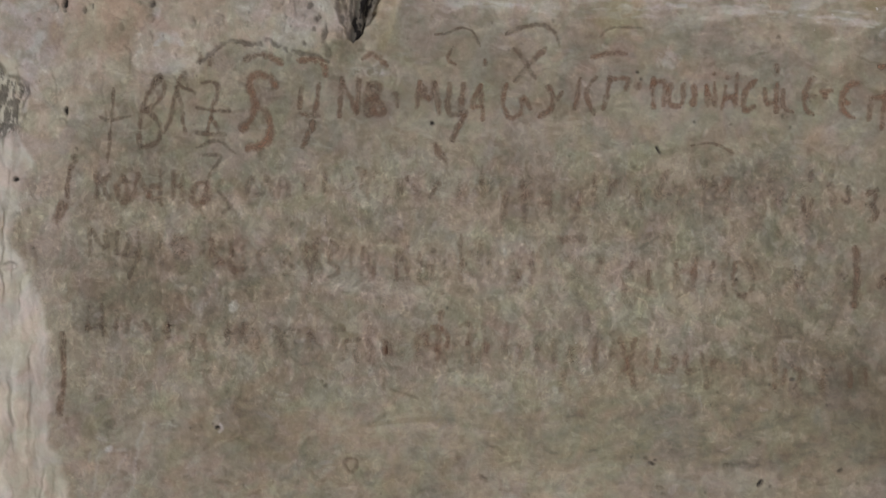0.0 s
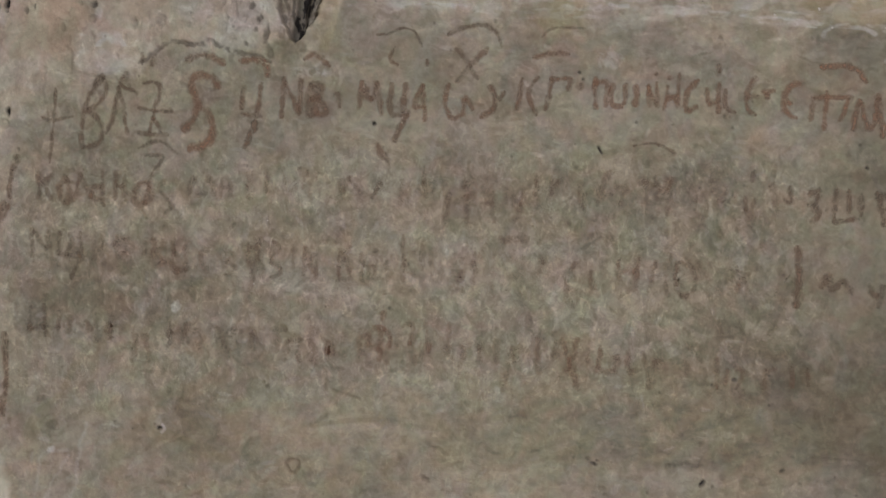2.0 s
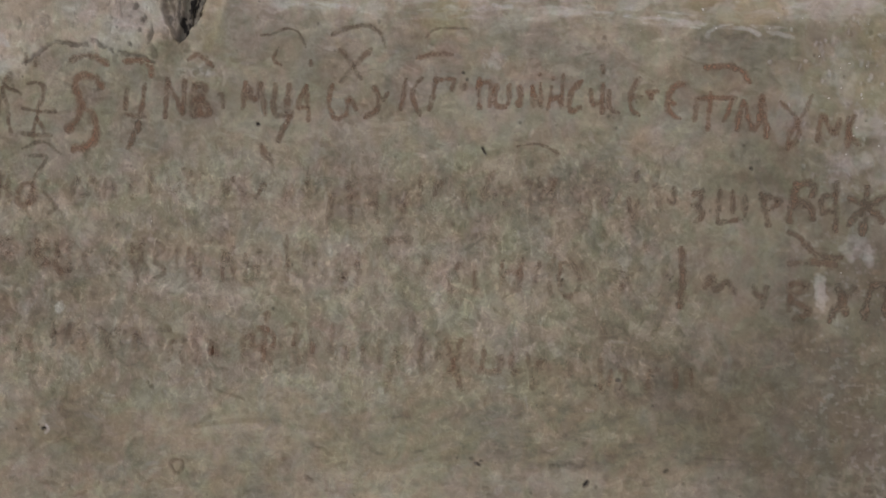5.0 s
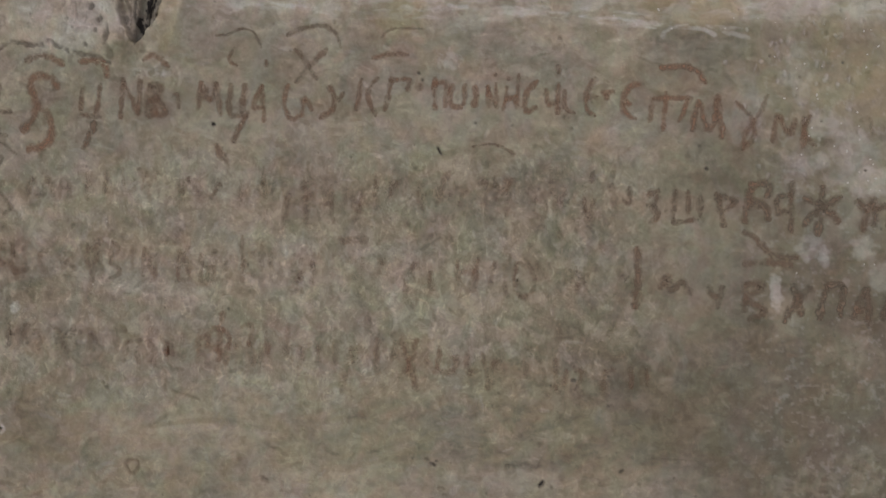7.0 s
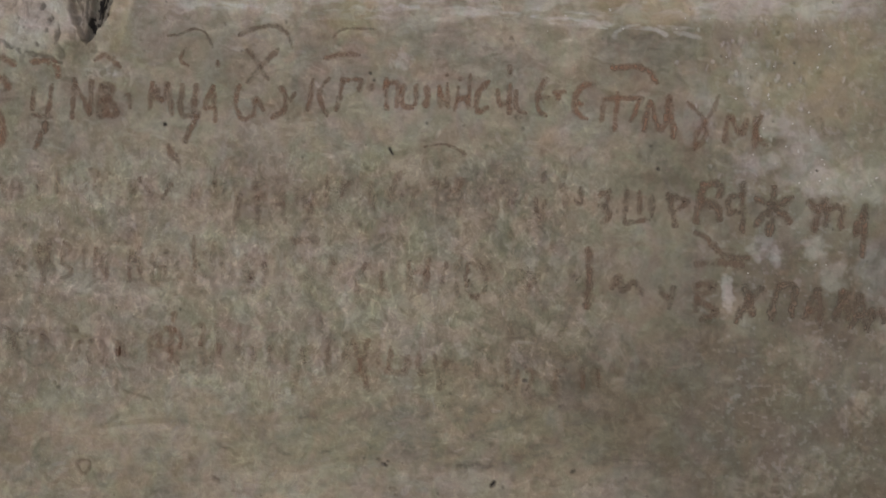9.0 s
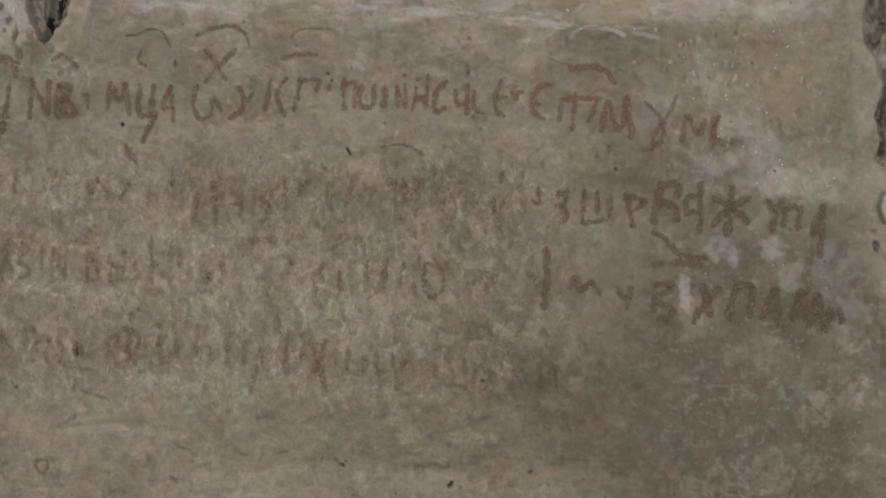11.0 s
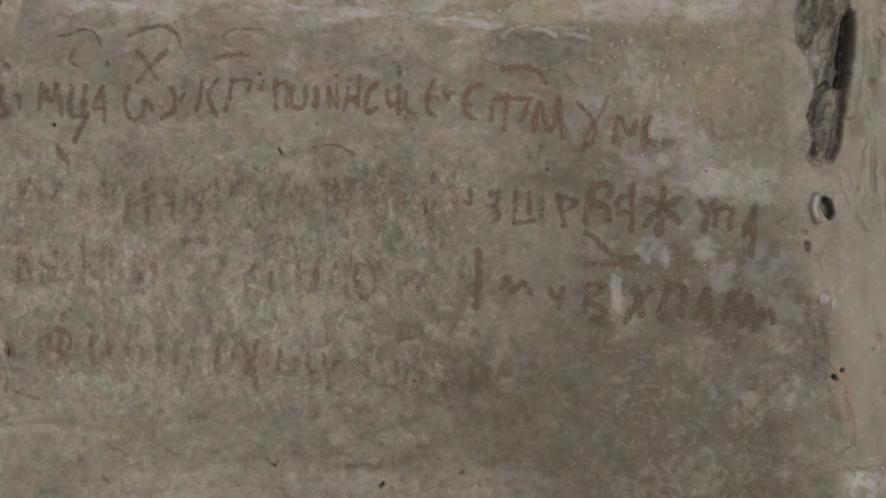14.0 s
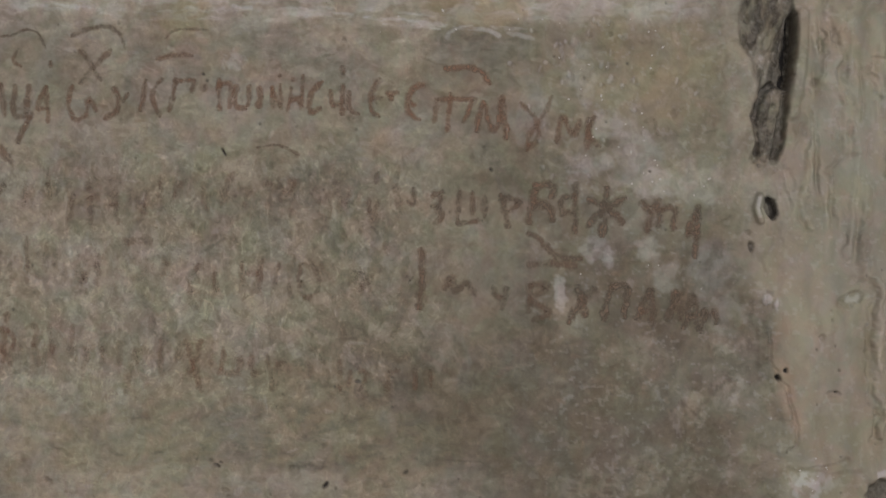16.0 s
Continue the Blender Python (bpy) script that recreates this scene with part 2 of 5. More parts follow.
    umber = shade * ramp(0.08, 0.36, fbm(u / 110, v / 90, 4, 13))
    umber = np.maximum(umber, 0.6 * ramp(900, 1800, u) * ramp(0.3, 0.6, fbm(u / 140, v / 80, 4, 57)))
    umber = np.maximum(umber, 0.45 * blob(u, v, 620, 580, 420, 70, 3, 0.5, 5) * patch * 1.4)
    umber = np.maximum(umber, 0.55 * blob(u, v, 250, 500, 170, 100, 0, 0.5, 6))
    umber = np.maximum(umber, 0.5 * blob(u, v, 1270, 330, 70, 60, 0, 0.5, 7))

    umber = np.maximum(umber, 0.5 * blob(u, v, 480, 660, 130, 70, 0, 0.5, 110))
    umber = np.maximum(umber, 0.55 * blob(u, v, 720, 200, 110, 70, 0, 0.5, 111))
    umber = np.maximum(umber, 0.35 * blob(u, v, 850, 110, 110, 60, 0, 0.5, 112))
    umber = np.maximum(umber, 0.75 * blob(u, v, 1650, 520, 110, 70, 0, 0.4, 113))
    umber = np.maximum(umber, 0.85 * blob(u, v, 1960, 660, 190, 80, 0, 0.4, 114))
    rust = np.maximum(rust, 0.42 * ramp(690, 760, v) * (1 - ramp(560, 760, u)) * ramp(0.44, 0.62, fbm((u + warp_u) / 60, (v + warp_v) / 34, 4, 115)))
    green = np.maximum(green, 0.8 * ramp(640, 720, v) * (1 - ramp(1500, 1700, u)) * ramp(0.46, 0.60, fbm((u + warp_u) / 80, (v + warp_v) / 46, 4, 116)))
    green = np.maximum(green, 0.75 * blob(u, v, 1060, 610, 380, 150, 0, 0.5, 125) * (0.5 + patch))
    umber = np.maximum(umber, 0.42 * blob(u, v, 490, 515, 110, 80, 0, 0.5, 126))
    pale_foot = ramp(806, 850, v + wob(60, 24, 127)) * ramp(760, 900, u) * (1 - ramp(1560, 1700, u))
    bare = np.maximum(bare, 0.38 * pale_foot)
    # bare upper plaster west of the written field, along a crack
    crack = ((352, 110), (372, 97), (390, 79), (409, 71), (432, 76), (462, 80))
    crack_east = ((471, 71), (490, 79), (511, 90), (546, 98), (580, 108))
    lower = np.interp(u, [0, 60, 180, 330, 395, 470, 560, 640, 690, 720], [380, 300, 150, 130, 74, 76, 98, 116, 60, -40])
    bare = np.maximum(bare, 1 - ramp(-14, 14, v - lower + wob(26, 14, 14)))
    bare = np.maximum(bare, 0.55 * (1 - ramp(60, 200, u + wob(50, 40, 15))))
    bare = np.maximum(bare, 0.70 * blob(u, v, 1300, 852, 150, 24, 3, 0.5, 8))
    bare = np.maximum(bare, 0.55 * blob(u, v, 1500, 862, 90, 26, 3, 0.5, 128))
    bare = np.maximum(bare, 0.40 * blob(u, v, 880, 225, 190, 34, 0, 0.6, 9))
    split = np.maximum(trail(u + wob(9, 4, 82), v + wob(9, 5, 83), crack, 5), 0.85 * trail(u + wob(9, 4, 82), v + wob(9, 5, 83), crack_east, 5))
    split = split * ramp(0.22, 0.36, fbm(u / 16, v / 16, 3, 16))
    h = h + 2.0 * bare - 4 * split
    umber, hollow_shade = np.maximum(umber, split), np.maximum(hollow_shade, 0.5 * split)

    # rubbed white band along the top, ochre beside it
    top = (1 - ramp(14, 52, v + wob(60, 22, 17))) * ramp(690, 790, u) * (1 - ramp(1960, 2080, u))
    white = 0.55 * top * ramp(0.42, 0.62, streak_h)
    for cu, cv, ru in ((1175, 13, 34), (1300, 22, 60), (1440, 30, 70), (1530, 40, 46), (1380, 12, 50), (880, 8, 60), (1620, 48, 50)):
        white = np.maximum(white, 0.9 * blob(u, v, cu, cv, ru, 6, 1.5, 0.5, cu) * ramp(0.35, 0.55, streak_h))
    bare = np.maximum(bare, 0.75 * top)
    bare = np.maximum(bare, 0.75 * blob(u, v, 1470, 55, 170, 60, 4, 0.6, 117) * ramp(0.3, 0.55, fbm((u + warp_u) / 70, v / 26, 3, 118)))
    ochre = 1.0 * blob(u, v, 1615, 14, 110, 42, 0, 0.35, 18)
    ochre = np.maximum(ochre, 1.0 * blob(u, v, 1880, 110, 190, 150, 0, 0.5, 19) * (0.45 + 0.55 * ramp(0.30, 0.64, fbm((u + warp_u) / 60, (v + warp_v) / 80, 3, 20))) * 0.8)
    ochre = np.maximum(ochre, 0.7 * blob(u, v, 680, 30, 22, 60, 8, 0.5, 21))
    ochre = np.maximum(ochre, 0.8 * blob(u, v, 1090, 18, 60, 40, 0, 0.45, 22))
    green = np.maximum(green, 0.7 * blob(u, v, 1090, 18, 60, 40, 0, 0.45, 22))
    rust = np.maximum(rust, 0.45 * trail(u + wob(20, 8, 145), v, ((1036, -10), (1042, 40), (1070, 62), (1130, 70)), 9))
    rust = np.maximum(rust, 0.5 * blob(u, v, 1110, 100, 90, 26, 0, 0.6, 146) * (0.4 + patch))
    rust = np.maximum(rust, 0.45 * blob(u, v, 1250, 122, 110, 22, 0, 0.6, 147) * (0.4 + patch))
    ochre = np.maximum(ochre, 0.34 * ramp(620, 760, v + wob(60, 50, 86)) * (1 - ramp(1350, 1750, u)) * ramp(200, 420, u) * ramp(0.36, 0.56, streak_h))
    east = blob(u, v, 1930, 130, 230, 230, 0, 0.4, 23)
    bare = np.maximum(bare, 0.10 * east)
    umber = np.maximum(umber, 0.60 * east)
    green = np.maximum(green, 1.1 * east * (0.5 + patch))

    # thin level scuffs of white along the top, and a scalloped white rim under the tan patch
    for line, wide, k in ((((1300, 12), (1345, 18), (1395, 24)), 4, 0.8), (((1415, 27), (1470, 31), (1532, 38)), 4, 1.0), (((1448, 40), (1500, 45), (1548, 48)), 3.5, 0.9), (((1475, 18), (1545, 27)), 3.5, 0.7),
                          (((1180, 8), (1215, 12)), 5, 0.9), (((1240, 30), (1290, 34)), 4, 0.5), (((720, 10), (800, 7), (900, 12)), 5, 0.5), (((930, 14), (1010, 18)), 4, 0.5),
                          (((1558, 66), (1566, 54), (1584, 48), (1606, 46), (1634, 50), (1652, 58)), 5, 0.7), (((1668, 52), (1690, 58), (1712, 66)), 5, 0.5), (((1640, 44), (1700, 48)), 4, 0.5)):
        white = np.maximum(white, k * trail(u + wob(24, 6, 140), v + wob(24, 5, 141), line, wide) * (0.3 + 0.7 * ramp(0.35, 0.55, fbm(u / 26, v / 8, 3, 142))))
    # white lime breaking through between the last letters and above them
    for cu, cv, ru, rv, k in ((1800, 130, 24, 60, 0.45), (1850, 215, 34, 30, 0.7), (1890, 260, 34, 44, 0.6), (1930, 320, 60, 24, 0.6),
                              (1700, 200, 40, 40, 0.35), (1800, 290, 50, 26, 0.6), (1820, 440, 24, 20, 0.9), (1842, 450, 16, 18, 0.8), (1760, 518, 11, 27, 1.0),
                              (1918, 440, 26, 20, 0.8), (1948, 488, 24, 30, 0.7), (2030, 460, 40, 50, 0.5), (2060, 540, 30, 30, 0.4), (2010, 330, 40, 40, 0.4)):
        white = np.maximum(white, (0.62 if cv > 400 else 0.8) * k * blob(u, v, cu, cv, ru * 1.15, rv * 1.15, 0, 0.7, cu + cv) * (0.45 + 0.55 * ramp(0.30, 0.52, fbm((u + 0.4 * warp_u) / 15, (v + 0.4 * warp_v) / 15, 3, 77))))
    for cu, cv, ru, rv, k in ((1890, 620, 40, 30, 0.3), (2050, 610, 34, 30, 0.6), (1990, 710, 32, 40, 0.6),
                              (2060, 690, 30, 30, 0.5), (1830, 860, 90, 26, 0.35), (1930, 830, 60, 40, 0.4)):
        bare = np.maximum(bare, 0.7 * k * blob(u, v, cu, cv, ru, rv, 0, 0.9, cu + cv) * ramp(0.25, 0.6, crumbly))
        umber = umber * (1 - 0.55 * k * blob(u, v, cu, cv, ru * 1.2, rv * 1.2, 0, 0.9, cu + cv))
    white = np.maximum(white, 0.22 * ramp(0.64, 0.74, fbm(u / 9, v / 8, 3, 24)) * ramp(1600, 1800, u))
    white = np.maximum(white, 0.7 * blob(u, v, 300, 68, 26, 12, 12, 0.5, 25))

    # limewash over the west edge, standing proud in hanging folds
    edge_w = np.interp(v, [-50, 90, 130, 240, 285, 320, 380, 425, 480, 540, 620, 720, 780, 810, 850, 942],
                       [-40, 0, 42, 30, 62, 36, 30, 20, 52, 72, 86, 92, 92, 106, 118, 140])
    lw = 1 - ramp(-7, 7, u - edge_w - wob(22, 10, 26))
    folds_w = fbm((u + 0.5 * warp_u) / 24, (v + warp_v) / 90, 4, 27)
    # limewash over the east edge
    edge_e = np.interp(v, [-50, 60, 150, 290, 400, 500, 560, 640, 700, 770, 810, 860, 942],
                       [2180, 2182, 2172, 2150, 2096, 2098, 2128, 2146, 2158, 2176, 2160, 2158, 2150])
    le = ramp(-26, 26, u - edge_e - wob(44, 30, 28))
    rim = ramp(2040, 2066, u + wob(40, 12, 29)) * (1 - ramp(430, 520, v))
    folds_e = fbm((u + 0.5 * warp_u) / 34, (v + warp_v) / 130, 4, 30)
    lime = np.maximum.reduce([lw, 0.10 * rim])
    busy = np.clip(busy * (1 - 0.70 * lw) * (1 - 0.62 * le) * (1 - 0.35 * ramp(2030, 2060, u)), 0, 1)
    h = h + lw * (7 + 14 * (folds_w - 0.5)) + le * (3 + 16 * (1 - 0.6 * ramp(430, 520, v)) * (folds_e - 0.5) + 5 * (1 - np.abs(2 * fbm((u + warp_u) / 46, v / 190, 3, 58) - 1) * 4).clip(0, 1) * (1 - ramp(430, 520, v)))
    mottle = mottle * (1 - lw) + lw * np.clip(0.62 + 1.6 * (fbm((u + 0.5 * warp_u) / 16, (v + warp_v) / 50, 4, 31) - 0.5), 0, 1)
    mottle = mottle * (1 - le) + le * np.clip(0.66 + 1.3 * (fbm((u + 0.6 * warp_u) / 26, (v + warp_v) / 80, 4, 32) - 0.5), 0, 1)
    green = np.maximum(green, 1.2 * le)
    ochre = np.maximum(ochre, 0.5 * le * np.clip(3 * (fbm(u / 24, v / 110, 4, 33) - 0.52), 0, 1))
    lime = lime * (1 - 0.55 * le * np.clip(3 * (fbm(u / 24, v / 110, 4, 33) - 0.52), 0, 1))
    ochre = np.maximum(ochre, 0.22 * le * ramp(420, 560, v) * (0.5 + patch))
    pink = le * np.clip(3 * (fbm((u + warp_u) / 60, (v + warp_v) / 90, 3, 61) - 0.5), 0, 1)
    bare, rust = np.maximum(bare, (0.12 + 0.30 * ramp(400, 560, v)) * le), np.maximum(rust, 0.25 * le * ramp(0.62, 0.72, fbm((u + 0.4 * warp_u) / 15, v / 60, 3, 62)))
    green, umber = green * (1 - 0.12 * pink), np.maximum(umber, 0.45 * le * ramp(0.60, 0.72, fbm((u + 0.6 * warp_u) / 20, v / 75, 3, 63)))
    line_e = ((2132, 580), (2136, 640), (2146, 668), (2160, 705), (2176, 750), (2182, 775), (2172, 795))
    bend = u + wob(40, 14, 97) + wob(12, 4, 129)
    h = h - 4 * trail(bend, v, line_e, 5) + 3 * trail(bend + 12, v, line_e, 14)
    # wriggling folds where the lime ran down, each with an ochre-stained hollow beside it;
    # ridge highlight and hollow shade are painted into mottle and umber
    rnd = random.Random(14)

    def fold(cu, cv, long, proud, stain_shade, wide=12, drift=0.0):
        line = [(cu, cv)]
        while line[-1][1] < cv + long:
            line.append((line[-1][0] + drift + rnd.uniform(-5, 5), line[-1][1] + rnd.uniform(18, 34)))
        lo, hi = min(p[0] for p in line), max(p[0] for p in line)
        box = (slice(np.searchsorted(us, lo - 60), np.searchsorted(us, hi + 70)), slice(np.searchsorted(vs, cv - 30), np.searchsorted(vs, line[-1][1] + 30)))
        p, q = u[box] + 0.25 * warp_u[box], v[box]
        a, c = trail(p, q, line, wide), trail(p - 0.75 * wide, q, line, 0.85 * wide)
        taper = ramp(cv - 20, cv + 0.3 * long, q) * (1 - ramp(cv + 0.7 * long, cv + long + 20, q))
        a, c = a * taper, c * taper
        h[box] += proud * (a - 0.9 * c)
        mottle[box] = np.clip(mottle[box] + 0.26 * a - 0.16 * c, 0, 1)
        umber[box] = np.maximum(umber[box], stain_shade * c)
        ochre[box] = np.maximum(ochre[box], rnd.random() * stain_shade * c)

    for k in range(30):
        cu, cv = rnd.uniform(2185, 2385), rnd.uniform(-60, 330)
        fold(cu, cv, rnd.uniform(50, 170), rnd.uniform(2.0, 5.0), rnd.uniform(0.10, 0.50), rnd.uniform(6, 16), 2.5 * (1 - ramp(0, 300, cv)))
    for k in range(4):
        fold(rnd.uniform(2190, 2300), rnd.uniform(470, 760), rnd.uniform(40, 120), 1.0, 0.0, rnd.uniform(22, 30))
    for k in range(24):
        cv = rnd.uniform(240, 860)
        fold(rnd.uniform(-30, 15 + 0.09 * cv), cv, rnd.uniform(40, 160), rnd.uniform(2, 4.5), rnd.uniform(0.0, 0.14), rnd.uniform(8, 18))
    for line, proud, stain_shade, wide in ((((2199, 157), (2207, 180), (2212, 215), (2212, 250)), 4, 0.5, 8),
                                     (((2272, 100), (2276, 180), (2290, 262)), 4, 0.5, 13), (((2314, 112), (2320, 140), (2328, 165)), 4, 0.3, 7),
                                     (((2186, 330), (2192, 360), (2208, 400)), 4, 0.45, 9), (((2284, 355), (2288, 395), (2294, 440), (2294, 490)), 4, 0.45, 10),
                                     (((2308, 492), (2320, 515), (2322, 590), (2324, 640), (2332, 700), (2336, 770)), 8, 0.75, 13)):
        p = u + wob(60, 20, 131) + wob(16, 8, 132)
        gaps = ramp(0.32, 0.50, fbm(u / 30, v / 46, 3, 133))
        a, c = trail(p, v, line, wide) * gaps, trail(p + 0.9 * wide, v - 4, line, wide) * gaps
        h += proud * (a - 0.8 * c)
        # ridge lightened, hollow beside it browned as its shadow
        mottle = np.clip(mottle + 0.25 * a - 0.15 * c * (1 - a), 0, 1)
        umber = np.maximum(umber, stain_shade * c * (1 - a))
        ochre = np.maximum(ochre, 0.6 * stain_shade * c)
    # the flat slab of lime ends on a ledge, with bluish white scars below it
    ledge = trail(u, v + wob(20, 5, 91), ((2166, 828), (2200, 832), (2240, 826), (2268, 815)), 9)
    ledge = ledge * ramp(0.3, 0.5, fbm(u / 24, v / 24, 3, 148))
    h, ochre, umber = h - 4 * ledge, np.maximum(ochre, 0.35 * ledge), np.maximum(umber, 0.5 * ledge)
    below = ramp(826, 838, v) * ramp(2150, 2175, u) * (1 - ramp(2280, 2310, u))
    h = h - 5 * below
    for cu, cv, ru, rv, k in ((2192, 848, 20, 15, 1.0), (2214, 860, 12, 22, 0.8), (2178, 866, 8, 16, 0.6), (2238, 856, 9, 20, 0.6), (2330, 838, 10, 8, 0.8), (2086, 905, 30, 24, 0.6)):
        white = np.maximum(white, k * blob(u, v, cu, cv, ru, rv, 0, 0.7, cu + 3) * ramp(0.32, 0.5, crumbly))
    for cu, cv, ru, rv in ((2222, 880, 5, 44), (2250, 870, 5, 40), (2170, 870, 6, 30), (2274, 852, 9, 12)):
        umber = np.maximum(umber, 0.7 * blob(u, v, cu, cv, ru, rv, 4, 0.6, cu))
    # blue-grey scar, olive halo and stains on the slab
    scar = blob(u, v, 2276, 522, 18, 14, 20, 0.7, 92)
    white, h = np.maximum(white, 0.8 * scar * (1 - ramp(0.5, 0.7, crumbly))), h - 3 * scar
    umber = np.maximum(umber, 0.7 * blob(u, v, 2264, 536, 16, 10, -10, 0.7, 93))
    ochre = np.maximum(ochre, 0.55 * blob(u, v, 2242, 700, 20, 13, 0, 0.3, 94))
    umber = np.maximum(umber, 0.45 * blob(u, v, 2284, 765, 14, 10, -15, 0.6, 95))
    grime = blob(u, v, 2330, 60, 70, 44, 20, 0.6, 96)
    umber = np.maximum(umber, 0.42 * grime)
    for line, wide, k in ((((2226, 26), (2242, 60), (2262, 98)), 9, 0.6), (((2312, 100), (2345, 104)), 5, 0.7), (((2212, 62), (2222, 88)), 9, 0.7), (((2164, 300), (2170, 330)), 8, 0.4),
                         (((2040, 190), (2052, 240), (2048, 280)), 18, 0.3)):
        b = trail(u + 0.3 * warp_u, v, line, wide)
        h, umber = h - 4 * b, np.maximum(umber, k * b)
    umber = np.maximum(umber, 0.95 * trail(bend, v, line_e, 5) * ramp(0.3, 0.45, fbm(u / 20, v / 20, 3, 130)))
    hollow_shade = np.maximum(hollow_shade, 0.25 * trail(bend, v, line_e, 4) * ramp(0.4, 0.55, fbm(u / 20, v / 20, 3, 130)))
    rust = np.maximum(rust, 1.0 * trail(u, v, ((2152, 566), (2150, 640), (2162, 700), (2176, 750)), 24) * np.clip(patch * 1.7, 0, 1))

    def pit(cu, cv, ru, rv, deep, turn=0.0, dark=0.98, rough=0.5):
        far = 1.6 * max(ru, rv) + 6
        box = (slice(np.searchsorted(us, cu - far), np.searchsorted(us, cu + far)), slice(np.searchsorted(vs, cv - far), np.searchsorted(vs, cv + far)))
        b = blob(u[box], v[box], cu, cv, ru, rv, turn, rough, cu * 0.7 + cv)
        h[box] -= deep * b
        # deep pits get painted black shade, faint ones mostly a brown stain
        if dark > 0.56:
            hollow_shade[box] = np.maximum(hollow_shade[box], dark * b)
        else:
            umber[box], hollow_shade[box] = np.maximum(umber[box], min(1, 1.7 * dark) * b), np.maximum(hollow_shade[box], 0.35 * dark * b)

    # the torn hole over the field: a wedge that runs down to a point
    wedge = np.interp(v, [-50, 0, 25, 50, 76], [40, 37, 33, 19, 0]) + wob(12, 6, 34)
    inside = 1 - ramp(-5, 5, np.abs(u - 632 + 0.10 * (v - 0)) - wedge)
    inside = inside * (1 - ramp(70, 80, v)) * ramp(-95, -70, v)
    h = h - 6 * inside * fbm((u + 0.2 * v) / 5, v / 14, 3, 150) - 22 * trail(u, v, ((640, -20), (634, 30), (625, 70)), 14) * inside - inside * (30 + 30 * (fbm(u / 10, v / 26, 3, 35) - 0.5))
    # the wedge's inner shade is painted, darker to the east and down its middle
    hollow_shade = np.maximum(hollow_shade, inside * np.clip(0.38 + 0.20 * ramp(612, 640, u + 0.2 * v) + 0.45 * ramp(0.35, 0.62, fbm((u + 0.2 * v) / 5, v / 14, 3, 150)) + 0.3 * trail(u + wob(14, 6, 135), v, ((646, -10), (638, 20), (628, 50), (624, 72)), 10), 0, 1))
    pale = blob(u, v, 606, 90, 36, 32, 0, 0.35, 36)
    h = h - 6 * pale
    green, bare, umber = np.maximum(green, pale), bare * (1 - 0.8 * pale), np.maximum(umber, 0.20 * pale)
    hollow_shade = np.maximum(hollow_shade, 0.08 * pale)
    white = np.maximum(white, 0.6 * blob(u, v, 656, 127, 40, 10, 4, 0.6, 84) * ramp(0.35, 0.55, crumbly))
    # the long crevice beside the east limewash, deepest under its eastern lip
    west = np.interp(v, [-50, 45, 75, 110, 150, 205, 245, 275, 300], [2082, 2080, 2082, 2104, 2112, 2100, 2110, 2100, 2110]) + wob(18, 5, 37)
    right = np.interp(v, [-50, 30, 75, 110, 150, 200, 250, 285, 300], [2160, 2177, 2179, 2174, 2165, 2163, 2158, 2146, 2120]) + wob(18, 4, 38)
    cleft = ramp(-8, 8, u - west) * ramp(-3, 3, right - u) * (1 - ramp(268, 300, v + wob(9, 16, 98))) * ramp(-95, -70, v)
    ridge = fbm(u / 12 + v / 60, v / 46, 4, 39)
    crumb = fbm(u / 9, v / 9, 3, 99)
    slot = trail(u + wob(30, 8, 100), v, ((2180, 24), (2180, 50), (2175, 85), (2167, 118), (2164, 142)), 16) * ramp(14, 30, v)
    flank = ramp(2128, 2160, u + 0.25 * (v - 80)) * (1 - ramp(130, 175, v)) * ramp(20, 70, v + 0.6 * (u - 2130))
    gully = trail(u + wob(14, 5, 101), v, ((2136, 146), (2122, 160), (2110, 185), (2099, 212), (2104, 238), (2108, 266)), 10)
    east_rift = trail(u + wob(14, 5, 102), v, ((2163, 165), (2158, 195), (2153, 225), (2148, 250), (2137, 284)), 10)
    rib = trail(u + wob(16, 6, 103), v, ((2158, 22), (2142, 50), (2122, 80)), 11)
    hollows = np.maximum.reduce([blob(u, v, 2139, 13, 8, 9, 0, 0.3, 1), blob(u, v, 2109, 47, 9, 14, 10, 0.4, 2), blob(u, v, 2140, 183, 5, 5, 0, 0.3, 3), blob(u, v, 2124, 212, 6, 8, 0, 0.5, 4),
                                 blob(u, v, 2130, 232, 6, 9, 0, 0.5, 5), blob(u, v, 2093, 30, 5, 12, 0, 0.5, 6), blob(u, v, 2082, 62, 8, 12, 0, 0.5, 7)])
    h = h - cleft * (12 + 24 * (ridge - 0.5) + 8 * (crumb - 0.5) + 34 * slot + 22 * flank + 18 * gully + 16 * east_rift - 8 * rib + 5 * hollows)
    # crevice shadow put into the colour: blackest under the lip, then gully and rift
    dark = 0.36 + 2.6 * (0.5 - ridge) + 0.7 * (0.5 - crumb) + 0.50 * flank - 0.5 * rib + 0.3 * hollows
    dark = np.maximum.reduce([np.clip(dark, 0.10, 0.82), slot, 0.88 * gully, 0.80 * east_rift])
    hollow_shade = np.maximum(hollow_shade, cleft * dark)
    white = white * (1 - cleft) + 0.35 * cleft * ramp(0.60, 0.72, crumb)
    stained = ramp(-26, 4, u - west - wob(30, 14, 119)) * (1 - ramp(-2, 12, u - west)) * ramp(60, 120, v) * (1 - ramp(270, 330, v))
    umber, rust = np.maximum(umber, 0.6 * stained), np.maximum(rust, 0.3 * stained)
